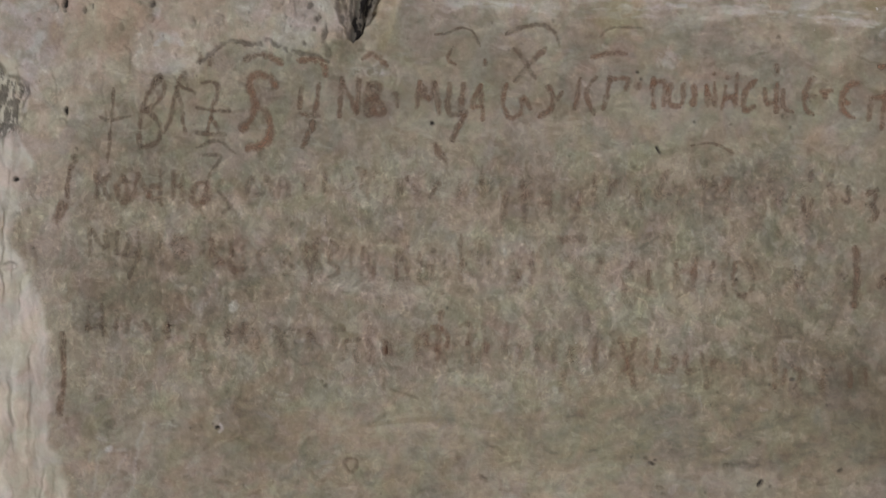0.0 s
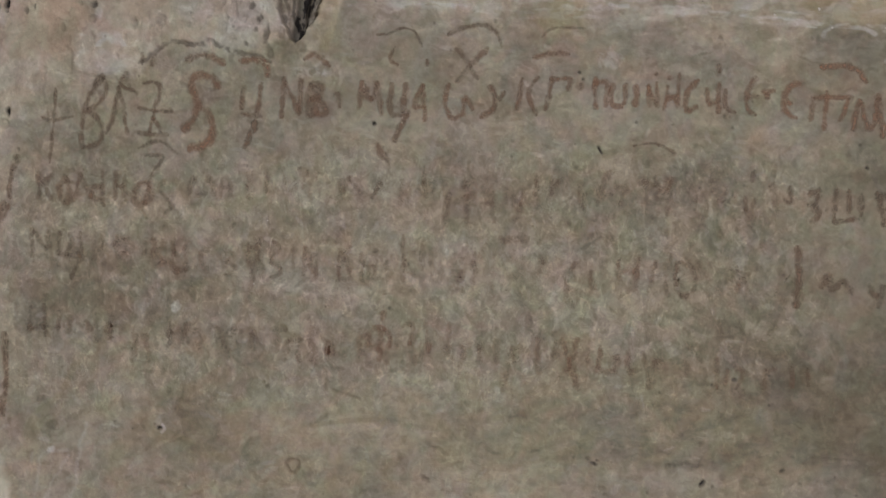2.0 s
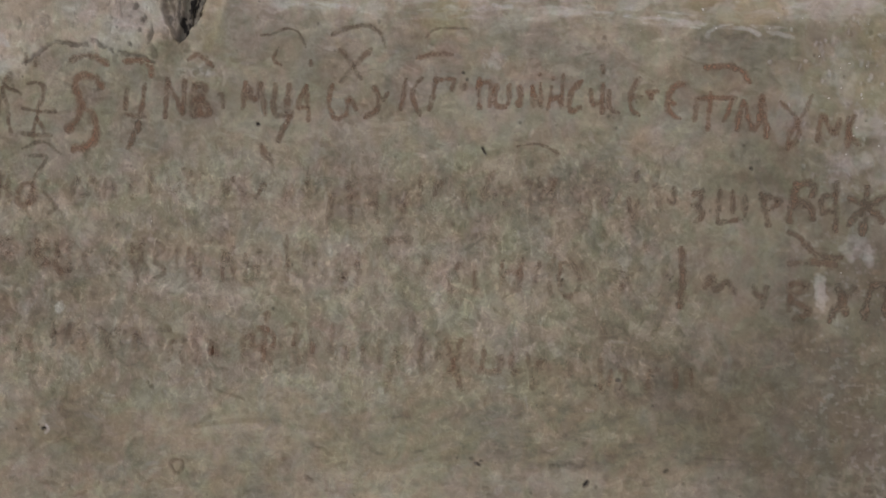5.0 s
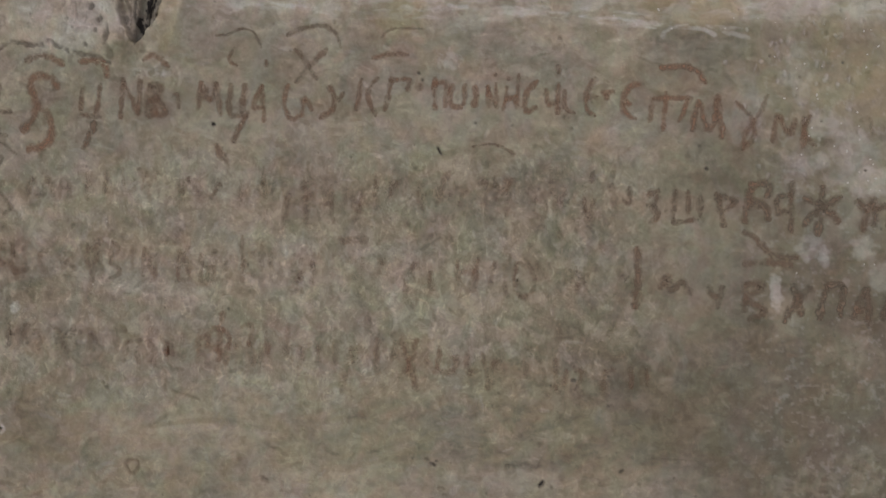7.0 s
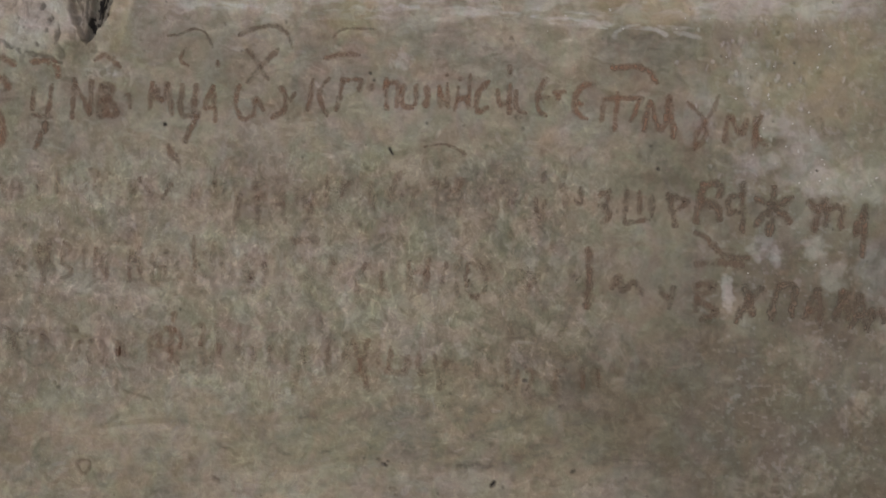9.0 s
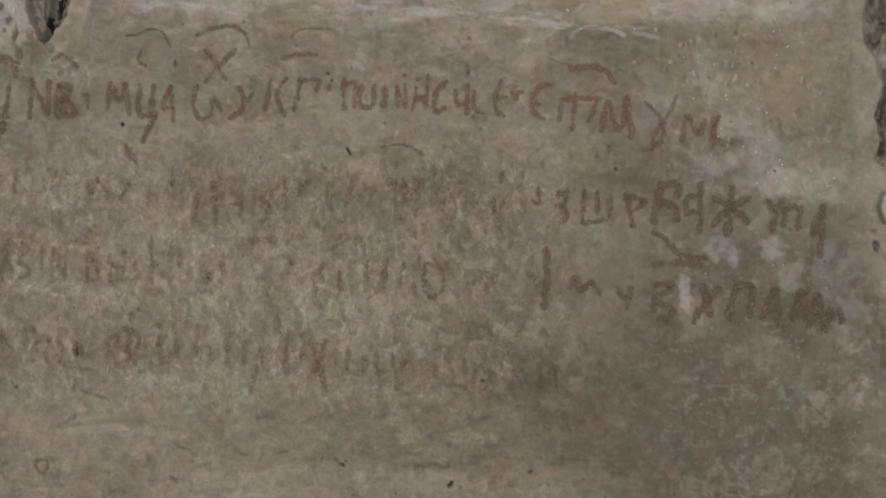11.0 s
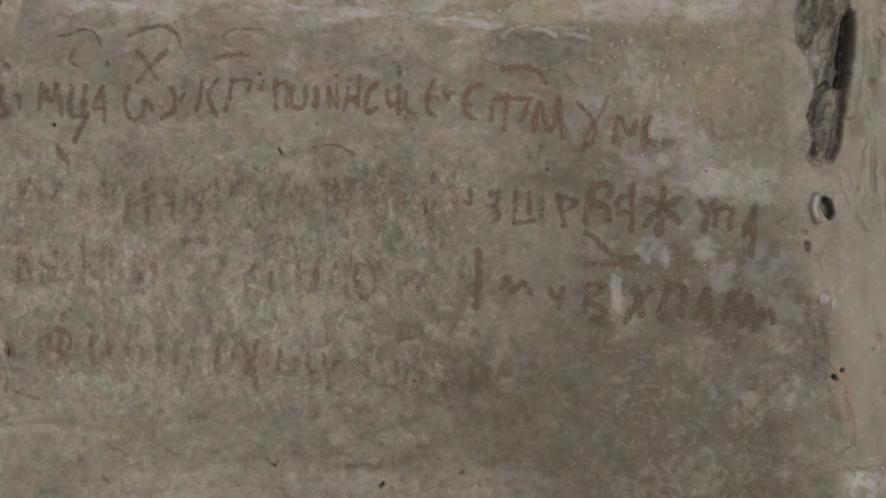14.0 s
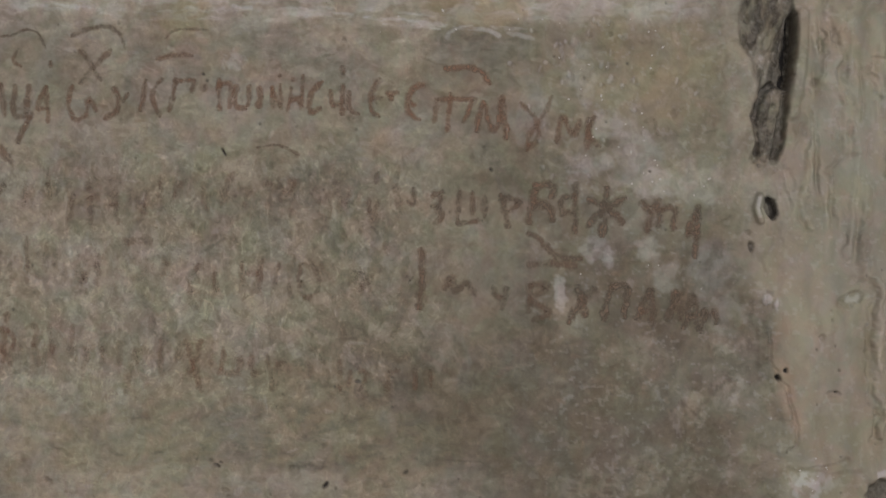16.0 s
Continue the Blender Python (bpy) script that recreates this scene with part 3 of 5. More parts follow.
    toe = np.maximum(trail(u + wob(14, 5, 120), v, ((2104, 270), (2092, 300), (2086, 330)), 9), trail(u + wob(14, 5, 121), v, ((2140, 280), (2130, 305), (2122, 325)), 8))
    umber, h = np.maximum(umber, 0.45 * toe), h - 2 * toe
    lime, green = lime * (1 - cleft), np.maximum(green, 0.4 * cleft)
    h = h + 7 * trail(u, v, ((2190, 20), (2188, 80), (2178, 150), (2172, 200)), 14) * (1 - cleft)
    # dark broken patch in the west limewash and the hole at the foot of the east one
    white = np.maximum(white, 0.9 * lw * (1 - ramp(430, 540, v)) * ramp(200, 250, v))
    torn = blob(u, v, 6, 184, 42, 64, 0, 0.7, 40)
    h = h - 14 * torn
    # sunken parts of the west patch blackened in place of shade
    hollow_shade = np.maximum(hollow_shade, 0.8 * torn * ramp(0.42, 0.60, fbm(u / 6 + 0.4 * (1 - u / 40), v / 22, 4, 41, 0.7)))
    white = np.maximum(white, 0.8 * torn * ramp(0.50, 0.60, fbm(u / 5, v / 18, 3, 79)))
    h = h - 8 * torn * (fbm(u / 6, v / 22, 4, 41, 0.7) - 0.5)
    white = np.maximum(white, 0.9 * trail(u, v, ((36, 140), (46, 152), (48, 172), (42, 196)), 7))
    pit(2330, 880, 34, 40, 22, 0, 0.8, 0.5)
    # nail hole with a raised collar; lit west edge and shaded east side are painted on
    h = h + 9 * trail(u, v, ((2112, 345), (2106, 366), (2112, 388)), 9) + 4 * blob(u, v, 2126, 368, 32, 36, 0, 0.2, 42)
    white = np.maximum(white, 0.7 * trail(u, v, ((2110, 348), (2107, 364), (2110, 380)), 5))
    pit(2131, 365, 13, 21, 26, -12, 0.62, 0.25)
    hollow_shade = np.maximum(hollow_shade, 0.95 * trail(u, v, ((2126, 349), (2135, 357), (2139, 374), (2135, 382)), 9))
    umber = np.maximum(umber, 0.5 * trail(u, v, ((2116, 330), (2104, 345), (2100, 365), (2110, 385)), 8))
    pit(2097, 434, 6, 10, 7, -20, 0.8)
    pit(2092, 408, 6, 6, 4, 0, 0.5)
    # paler, pecked plaster about the torn hole, warm tan stains west of it
    white = np.maximum(white, 0.5 * blob(u, v, 510, 40, 120, 62, 8, 0.5, 64) * ramp(0.35, 0.6, patch))
    white = np.maximum(white, 0.55 * blob(u, v, 285, 112, 60, 26, 20, 0.6, 65))
    white = np.maximum(white, 0.85 * blob(u, v, 20, 70, 80, 100, 0, 0.5, 66) * (0.5 + 0.5 * ramp(0.3, 0.6, crumbly)))
    white = np.maximum(white, 0.5 * blob(u, v, 2195, 850, 44, 18, 0, 0.9, 69) * ramp(0.4, 0.6, crumbly))
    # scratches and level brush marks low on the field
    white = np.maximum(white, 0.28 * trail(u + wob(24, 12, 122), v, ((225, 890), (240, 815), (252, 750)), 4))
    white = np.maximum(white, 0.28 * trail(u + wob(24, 12, 122), v, ((160, 890), (172, 830), (184, 800), (220, 796)), 4))
    white = np.maximum(white, 0.25 * trail(u + wob(24, 12, 122), v, ((184, 890), (200, 840), (222, 805)), 4))
    white = np.maximum(white, 0.9 * blob(u, v, 191, 796, 11, 7, -30, 0.3, 70))
    umber = np.maximum(umber, 0.6 * trail(u, v, ((1010, 822), (1060, 808), (1150, 803), (1205, 808)), 13) * ramp(0.3, 0.55, streak_h))
    umber = np.maximum(umber, 0.6 * trail(u, v, ((1325, 762), (1400, 753), (1455, 750), (1500, 756)), 10) * ramp(0.3, 0.55, streak_h))
    umber = np.maximum(umber, 0.5 * trail(u, v, ((655, 752), (720, 744), (800, 742)), 7))
    umber = np.maximum(umber, 0.6 * trail(u, v, ((1978, 705), (1982, 745), (1980, 775)), 6))
    umber = np.maximum(umber, 0.7 * trail(u, v, ((1994, 795), (2000, 832)), 6))
    green = np.maximum(green, 0.9 * blob(u, v, 1400, 735, 130, 26, 0, 0.5, 71))
    green = np.maximum(green, 0.8 * blob(u, v, 1050, 800, 300, 60, 0, 0.5, 72) * (0.4 + patch))
    bare = np.maximum(bare, 0.4 * trail(u, v, ((1060, 738), (1150, 733), (1240, 738)), 12) * ramp(0.35, 0.6, streak_h))
    bare = np.maximum(bare, 0.4 * trail(u, v, ((1250, 778), (1320, 768), (1420, 776)), 14) * ramp(0.35, 0.6, streak_h))
    bare = np.maximum(bare, 0.4 * trail(u, v, ((640, 762), (760, 755), (880, 770)), 9))
    rust = np.maximum(rust, 0.75 * blob(u, v, 190, 40, 150, 66, 0, 0.5, 67) * ramp(0.34, 0.56, fbm(u / 22, v / 60, 3, 68)))
    curl = np.abs(np.hypot((u - 300) / 1.6, v - 82) - 14)
    white = np.maximum(white, 0.8 * (1 - ramp(1.5, 5, curl)) * (v < 84))
    umber = np.maximum(umber, 0.7 * trail(u + wob(14, 5, 151), v, ((228, 84), (230, 112), (222, 126), (204, 122)), 9))
    for line, wide, k in ((((205, 126), (222, 130), (250, 132), (285, 136), (305, 140), (330, 158), (345, 166)), 4, 0.75), (((224, 68), (220, 86), (212, 98), (202, 106)), 5, 0.8),
                          (((90, 134), (99, 160), (97, 182), (70, 190), (48, 194), (36, 208)), 4, 0.55), (((182, 122), (176, 160), (178, 178)), 5, 0.3)):
        b = trail(u + wob(12, 4, 104), v + wob(12, 4, 105), line, wide)
        h, umber = h - 2.5 * b, np.maximum(umber, k * b)
    dab = blob(u, v, 226, 112, 15, 18, 10, 0.5, 106)
    umber, hollow_shade = np.maximum(umber, 0.75 * dab), np.maximum(hollow_shade, 0.12 * dab)
    white = np.maximum(white, 0.8 * blob(u, v, 414, 543, 9, 11, 20, 0.5, 107))
    for cu, cv, ru, rv, k in ((98, 26, 18, 20, 0.5), (277, 24, 9, 12, 0.6), (33, 128, 12, 16, 0.7), (42, 150, 7, 22, 0.9), (330, 112, 36, 18, 0.35)):
        white = np.maximum(white, k * blob(u, v, cu, cv, ru, rv, 0, 0.6, cu + 5))
    # hair cracks and flecks low on the field
    for line, wide, k in ((((1358, 788), (1350, 806), (1336, 830)), 3.5, 0.9), (((1684, 652), (1678, 662), (1672, 682)), 3.5, 0.9), (((1976, 700), (1980, 735), (1978, 772)), 4, 0.8),
                          (((1990, 792), (1996, 812), (2002, 834)), 4, 0.9), (((1012, 802), (1004, 816)), 4, 0.6), (((1540, 812), (1620, 818)), 4, 0.4), (((690, 690), (712, 698), (738, 706)), 3.5, 0.7)):
        b = trail(u + wob(14, 4, 143), v, line, wide)
        h, umber = h - 2 * b, np.maximum(umber, k * b)
    for args in ((1142, 812, 6, 4, 3, 20, 0.5), (1152, 820, 8, 4, 4, 15, 0.8), (1160, 815, 4, 3, 3, 0, 0.6), (1168, 866, 8, 5, 3, 20, 0.5), (1172, 876, 5, 4, 3, 0, 0.5), (1285, 826, 4, 4, 3, 0, 0.5),
                 (568, 677, 4, 5, 3, 0, 0.5), (575, 684, 5, 4, 3, 0, 0.5), (1228, 216, 3, 3, 3, 0, 0.6), (1376, 178, 3, 3, 2, 0, 0.4), (2078, 908, 10, 8, 3, 0, 0.5)):
        pit(*args)
    white = np.maximum(white, 0.9 * trail(u, v, ((389, 752), (393, 760), (388, 765)), 4))
    rnd = random.Random(15)
    for k in range(34):
        if k < 22:
            cu, cv = rnd.gauss(530, 50), rnd.gauss(30, 34)
        else:
            cu, cv = rnd.uniform(60, 420), rnd.uniform(-10, 130)
        pit(cu, cv, rnd.uniform(1.6, 5.5), rnd.uniform(2.5, 9), 2.5, rnd.uniform(-15, 15), rnd.uniform(0.2, 0.5), 0)
    for args in ((116, 8, 5, 13, 12), (95, 12, 8, 12, 5, 0, 0.45), (117, 197, 5, 9, 9), (109, 218, 10, 9, 4, 30, 0.5), (270, 8, 8, 7, 7, 0, 0.85), (268, 34, 9, 7, 5, 0, 0.5),
                 (151, 20, 4, 10, 4, 0, 0.6), (165, 12, 3, 8, 4, 0, 0.6), (342, 42, 6, 11, 3, 0, 0.4), (388, 36, 10, 14, 4, 0, 0.55),
                 (222, 108, 12, 24, 5, 8, 0.42), (30, 318, 6, 5, 8), (20, 472, 12, 8, 8, -10, 0.5), (500, 45, 7, 12, 3, 0, 0.4)):
        pit(*args)
    for args in ((548, 10, 6, 8, 4, 20, 0.7), (562, 32, 8, 6, 4, -20, 0.65), (573, 62, 6, 17, 5, 8, 0.7), (580, 92, 7, 16, 4, -12, 0.5), (538, 78, 5, 6, 3, 0, 0.6),
                 (530, 52, 18, 6, 3, -10, 0.5), (520, 18, 5, 12, 3, 0, 0.5), (556, 52, 5, 5, 3, 0, 0.6), (600, 60, 8, 14, 4, 0, 0.5)):
        pit(*args)
    # two pale lumps, and a tiny one painted white for a glint
    for cu, cv, ru, rv in ((2126, 526, 8, 13), (2141, 538, 6, 12), (2132, 738, 4, 4)):
        lump = blob(u, v, cu, cv, ru, rv, 0, 0.7, cu)
        h, white = h + 4 * lump, np.maximum(white, 0.75 * lump if ru > 4 else lump)
    for args in ((384, 757, 6, 4, 5), (1165, 267, 3, 10, 4, -28), (1345, 855, 4, 8, 6, 30), (1127, 128, 4, 3, 4), (1134, 140, 3, 4, 5), (1637, 297, 4, 4, 4),
                 (1402, 672, 5, 4, 4, 0, 0.8), (765, 218, 4, 4, 3), (1377, 66, 5, 4, 3, 0, 0.5), (855, 848, 8, 5, 4, 20, 0.55), (1486, 834, 7, 3, 4, -35, 0.6), (545, 30, 30, 16, 3, 0, 0.35),
                 (1280, 5, 24, 7, 3, 0, 0.35)):
        pit(*args)
    for args in ((2145, 665, 7, 7, 8), (2159, 653, 5, 5, 6), (2222, 594, 6, 6, 4, 0, 0.5), (2244, 694, 13, 7, 4, 0, 0.42), (2247, 691, 4, 3, 3), (2218, 80, 10, 16, 5, 0, 0.5), (2246, 65, 8, 20, 5, -20, 0.4),
                 (2210, 142, 6, 8, 4, 0, 0.5), (2280, 522, 26, 12, 4, -20, 0.45), (2262, 536, 14, 9, 4, 0, 0.45), (1918, 300, 3, 3, 3), (2130, 530, 8, 24, 4, 0, 0.4),
                 (1895, 835, 18, 18, 3, 0, 0.45), (1850, 57, 3, 5, 4, 0, 0.5), (1880, 110, 3, 3, 3)):
        pit(*args)
    for cu, cv, r in ((621, 823, 11), (1288, 828, 6)):
        ring = np.abs(np.hypot(u - cu, v - cv) - r - wob(9, 4, 80)) + wob(12, 2, 81)
        h, umber = h - 3 * (1 - ramp(1, 5, ring)), np.maximum(umber, 0.95 * (1 - ramp(1, 5, ring)))
        hollow_shade = np.maximum(hollow_shade, 0.18 * (1 - ramp(1, 5, ring)))
    white = np.maximum(white, 0.4 * blob(u, v, 1182, 104, 26, 18, 0, 0.9, 78) * ramp(0.35, 0.6, crumbly))
    rnd = random.Random(17)
    for k in range(54):
        cu, cv = (rnd.gauss(1815, 45), rnd.gauss(130, 90)) if k < 34 else (rnd.uniform(1640, 2060), rnd.uniform(-10, 340))
        ru, rv = rnd.uniform(2, 5), rnd.uniform(3, 9)
        box = (slice(np.searchsorted(us, cu - 12), np.searchsorted(us, cu + 12)), slice(np.searchsorted(vs, cv - 14), np.searchsorted(vs, cv + 14)))
        d = blob(u[box], v[box], cu, cv, ru, rv, rnd.uniform(-30, 30), 0)
        white[box], h[box] = np.maximum(white[box], rnd.uniform(0.25, 0.7) * d), h[box] + 2.0 * d
        h[box] = h[box] - 2.5 * blob(u[box], v[box], cu + 1.2 * ru, cv + 0.6 * rv, ru, rv, 0, 0) * (1 - d)
    umber = umber * (1 - 0.40 * ramp(2020, 2130, u) * (1 - cleft))
    rust = rust * (1 - 0.7 * shade * (1 - ramp(2090, 2130, u))) * (1 - 0.6 * east)
    green = np.maximum(green, 0.85 * ramp(1720, 1880, u + wob(90, 60, 149)) * (1 - ramp(380, 480, v)) * (1 - cleft))
    # short dabs of old retouching, upright in the written band and level elsewhere
    rnd = random.Random(6)
    for k in range(7500):
        cu, cv = rnd.uniform(-50, 2390), rnd.uniform(-45, 935)
        i, j = min(len(us) - 1, np.searchsorted(us, cu)), min(len(vs) - 1, np.searchsorted(vs, cv))
        if lw[i, j] > 0.5 or le[i, j] > 0.5 or hollow_shade[i, j] > 0.3:
            continue
        a, c, lean = rnd.uniform(2.6, 5.5), rnd.uniform(5, 13), rnd.gauss(0, 0.3)
        up = rnd.random() < 0.35 + 0.5 * upright[i, j] - 0.25 * level[i, j]
        ru, rv = (a, c) if up else (c * 1.3, a)
        box = (slice(np.searchsorted(us, cu - ru - 4), np.searchsorted(us, cu + ru + 4)), slice(np.searchsorted(vs, cv - rv - 4), np.searchsorted(vs, cv + rv + 4)))
        p, q = u[box] + 0.35 * (warp_u[box] - warp_u[i, j]) - cu, v[box] + 0.35 * (warp_v[box] - warp_v[i, j]) - cv
        p, q = (p + lean * q, q) if up else (p, q + lean * p)
        d = 1 - ramp(0.75, 1.15, np.hypot(p / ru, q / rv))
        tone = rnd.random()
        mottle[box] = np.clip(mottle[box] + rnd.gauss(0.0, 0.13) * d, 0, 1)
        if tone < 0.18:
            green[box] = np.maximum(green[box], rnd.uniform(0.1, 0.5) * d)
        elif tone < 0.30:
            rust[box] = np.maximum(rust[box], rnd.uniform(0.05, 0.28) * d)
        elif tone < 0.40:
            white[box] = np.maximum(white[box], rnd.uniform(0.05, 0.25) * (0.4 if cu > 1450 else 1.0) * d)
        elif tone < 0.50:
            umber[box] = np.maximum(umber[box], rnd.uniform(0.1, 0.5) * d)
    rnd = random.Random(5)
    for k in range(150):
        cu, cv, r = rnd.uniform(-20, 2360), rnd.uniform(-10, 900), rnd.uniform(1.3, 2.8)
        box = (slice(max(0, np.searchsorted(us, cu - 12)), np.searchsorted(us, cu + 12)), slice(max(0, np.searchsorted(vs, cv - 12)), np.searchsorted(vs, cv + 12)))
        d = 1 - ramp(0.4, 1.2, np.hypot(u[box] - cu, (v[box] - cv) * rnd.uniform(0.6, 1.2)) / r)
        h[box] -= 3 * d
        hollow_shade[box] = np.maximum(hollow_shade[box], rnd.uniform(0.2, 0.7) * d)
    h = h * near + (1 - near) * wob(260, 5, 1)
    return h, mottle, comb, busy, (lime, ochre, white, umber), (green, hollow_shade, bare, rust), lw, le


H, MOTTLE, COMB, BUSY, PIGMENTS, STAINS, LIME_W, LIME_E = relief_and_pigment()


def height(a, b):
    """The wall's relief at u, v (arrays)."""
    i = np.clip(np.searchsorted(us, a) - 1, 0, len(us) - 2)
    j = np.clip(np.searchsorted(vs, b) - 1, 0, len(vs) - 2)
    f, g = (a - us[i]) / (us[i + 1] - us[i]), (b - vs[j]) / (vs[j + 1] - vs[j])
    return (H[i, j] * (1 - f) + H[i + 1, j] * f) * (1 - g) + (H[i, j + 1] * (1 - f) + H[i + 1, j + 1] * f) * g


def linked(name, mesh, material, parent=None, label=""):
    mesh.materials.append(material)
    ob = new(name, mesh)
    ob.parent = parent
    return tagged(ob, label)


def box_mesh(name, lo, hi, bevel=0.0):
    bm = bmesh.new()
    bmesh.ops.create_cube(bm, size=1.0)
    for p in bm.verts:
        p.co = [lo[k] + (p.co[k] + 0.5) * (hi[k] - lo[k]) for k in range(3)]
    if bevel:
        bmesh.ops.bevel(bm, geom=bm.edges[:], offset=bevel, segments=2, affect="EDGES")
    mesh = bpy.data.meshes.new(name)
    bm.to_mesh(mesh)
    bm.free()
    return mesh


X0, X1, Z1, Y0 = -2.95, 3.35, 3.37, -4.6
wall = tagged(linked("wall_north", box_mesh("wall_north", (X0 - 0.05, 0.06, 0.0), (X1 + 0.05, 0.70, Z1)), PLASTER),
              "thick old masonry wall carrying a worn painted inscription", "wall", kind="structure")


def skin(name, cells, label):
    """One coat of plaster: the cells of the wall's face that belong to it."""
    n = len(vs)
    i, j = np.nonzero(cells)
    quads = np.stack([i * n + j, i * n + j + 1, (i + 1) * n + j + 1, (i + 1) * n + j], 1)
    used, index = np.unique(quads, return_inverse=True)
    x, y, z = at(u.ravel()[used], v.ravel()[used], H.ravel()[used])
    mesh = bpy.data.meshes.new(name)
    mesh.vertices.add(len(used))
    mesh.vertices.foreach_set("co", np.stack([x, y, z], 1).astype(np.float32).ravel())
    mesh.loops.add(len(quads) * 4)
    mesh.loops.foreach_set("vertex_index", index.ravel().astype(np.int32))
    mesh.polygons.add(len(quads))
    mesh.polygons.foreach_set("loop_start", np.arange(0, len(quads) * 4, 4, dtype=np.int32))
    mesh.polygons.foreach_set("use_smooth", np.ones(len(quads), dtype=bool))
    mesh.update(calc_edges=True)
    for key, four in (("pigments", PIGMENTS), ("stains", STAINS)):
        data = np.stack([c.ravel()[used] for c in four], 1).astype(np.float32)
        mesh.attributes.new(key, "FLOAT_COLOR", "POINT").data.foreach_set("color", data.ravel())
    for key, one in (("mottle", MOTTLE), ("comb", COMB), ("busy", BUSY)):
        mesh.attributes.new(key, "FLOAT", "POINT").data.foreach_set("value", one.ravel()[used].astype(np.float32))
    return linked(name, mesh, FRESCO, wall, label)


centre = lambda a: a[:-1, :-1]
west_cells, east_cells = (centre(LIME_W) > 0.5) & (centre(u) < 400), (centre(LIME_E) > 0.5) & (centre(u) > 1900)
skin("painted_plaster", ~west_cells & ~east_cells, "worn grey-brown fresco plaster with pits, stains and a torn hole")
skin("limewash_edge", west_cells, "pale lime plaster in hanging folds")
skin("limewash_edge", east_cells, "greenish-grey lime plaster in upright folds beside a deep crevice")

# ---- the room, closed round the camera ----
floor = tagged(linked("floor", box_mesh("floor", (X0 - 0.4, Y0 - 0.4, -0.2), (X1 + 0.4, 0.7, 0.0)), FLAGSTONE), "worn stone floor", "floor", kind="structure")
ceiling = tagged(linked("ceiling", box_mesh("ceiling", (X0 - 0.4, Y0 - 0.4, Z1), (X1 + 0.4, 0.7, Z1 + 0.2)), PLASTER), "plain plaster ceiling", "ceiling", kind="structure")
tagged(linked("wall_west", box_mesh("wall_west", (X0 - 0.4, Y0, 0.0), (X0, 0.06, Z1)), PLASTER), "plain plastered wall", "wall", kind="structure")
tagged(linked("wall_east", box_mesh("wall_east", (X1, Y0, 0.0), (X1 + 0.4, 0.06, Z1)), PLASTER), "plain plastered wall", "wall", kind="structure")
W = (0.0, 1.9, 1.2, 3.25)
south = tagged(new("wall_south"), "plain plastered wall with one deep window", "wall", kind="structure")
for lo, hi in (((X0, Y0 - 0.4, 0), (W[0], Y0, Z1)), ((W[1], Y0 - 0.4, 0), (X1, Y0, Z1)), ((W[0], Y0 - 0.4, 0), (W[1], Y0, W[2] - 0.06)), ((W[0], Y0 - 0.4, W[3]), (W[1], Y0, Z1))):
    linked("masonry", box_mesh("masonry", lo, hi), PLASTER, south)
window = tagged(new("window_1"), "deep stone window opening", "window", kind="structure")
linked("window_sill", box_mesh("window_sill", (W[0], Y0 - 0.4, W[2] - 0.06), (W[1], Y0 + 0.05, W[2]), 0.008), STONE, window)

# ---- the painted inscription ----


def spline(points, step=3.0):
    """A smooth line through the points of a brush stroke."""
    p = [np.array(q, float) for q in points]
    if len(p) == 1:
        p.append(p[0] + (0, 4))
    p = [2 * p[0] - p[1]] + p + [2 * p[-1] - p[-2]]
    out = []
    for a, b, c, d in zip(p, p[1:], p[2:], p[3:]):
        for t in np.arange(0, 1, 1 / max(2, int(np.hypot(*(c - b)) / step))):
            out.append(0.5 * (2 * b + (c - a) * t + (2 * a - 5 * b + 4 * c - d) * t * t + (3 * b - a - 3 * c + d) * t ** 3))
    return np.array(out + [p[-2]])


BRUSH = random.Random(3)
HALVES = np.array([-1.0, -0.5, 0.0, 0.5, 1.0])


def brushed(name, parent, strokes, width=10, strength=0.7, red=0.2, label=""):
    """One painted sign: thin paint that follows the relief of the plaster, uneven in width, worn at its edges."""
    verts, faces, edges = [], [], []
    for s in strokes:
        line = spline(s)
        n = len(line)
        k = np.arange(n)
        way = np.gradient(line, axis=0)
        way = way / np.maximum(np.hypot(way[:, 0], way[:, 1]), 1e-6)[:, None]
        side = np.stack([-way[:, 1], way[:, 0]], 1)
        seed = BRUSH.uniform(0, 200)
        half = 0.68 * width * (0.75 + 0.5 * fbm(k / 9.0, k * 0 + seed, 2, 1))
        half = half * (0.55 + 0.45 * np.minimum(1, np.minimum(k + 1, n - k) / 3.0))
        sway = (fbm(k / 5.0, k * 0 + seed + 9, 2, 2) - 0.5) * 0.3 * width
        base = len(verts)
        for q in range(5):
            p = line + side * (HALVES[q] * half + sway)[:, None]
            x, y, z = at(p[:, 0], p[:, 1], height(p[:, 0], p[:, 1]) + 0.5)
            verts += list(zip(x, y, z))
            edges += list((1 - abs(HALVES[q])) * (0.7 + 0.3 * np.minimum(1, np.minimum(k, n - 1 - k) / 2.0)))
        for q in range(4):
            for m in range(n - 1):
                a = base + q * n + m
                faces.append((a, a + 1, a + n + 1, a + n))
    mesh = bpy.data.meshes.new(name)
    mesh.from_pydata(verts, [], faces)
    mesh.polygons.foreach_set("use_smooth", [True] * len(faces))
    mesh.attributes.new("edge", "FLOAT", "POINT").data.foreach_set("value", edges)
    mesh.attributes.new("strength", "FLOAT", "POINT").data.foreach_set("value", [strength] * len(verts))
    mesh.attributes.new("red", "FLOAT", "POINT").data.foreach_set("value", [red] * len(verts))
    return linked(name, mesh, INK, parent, label)


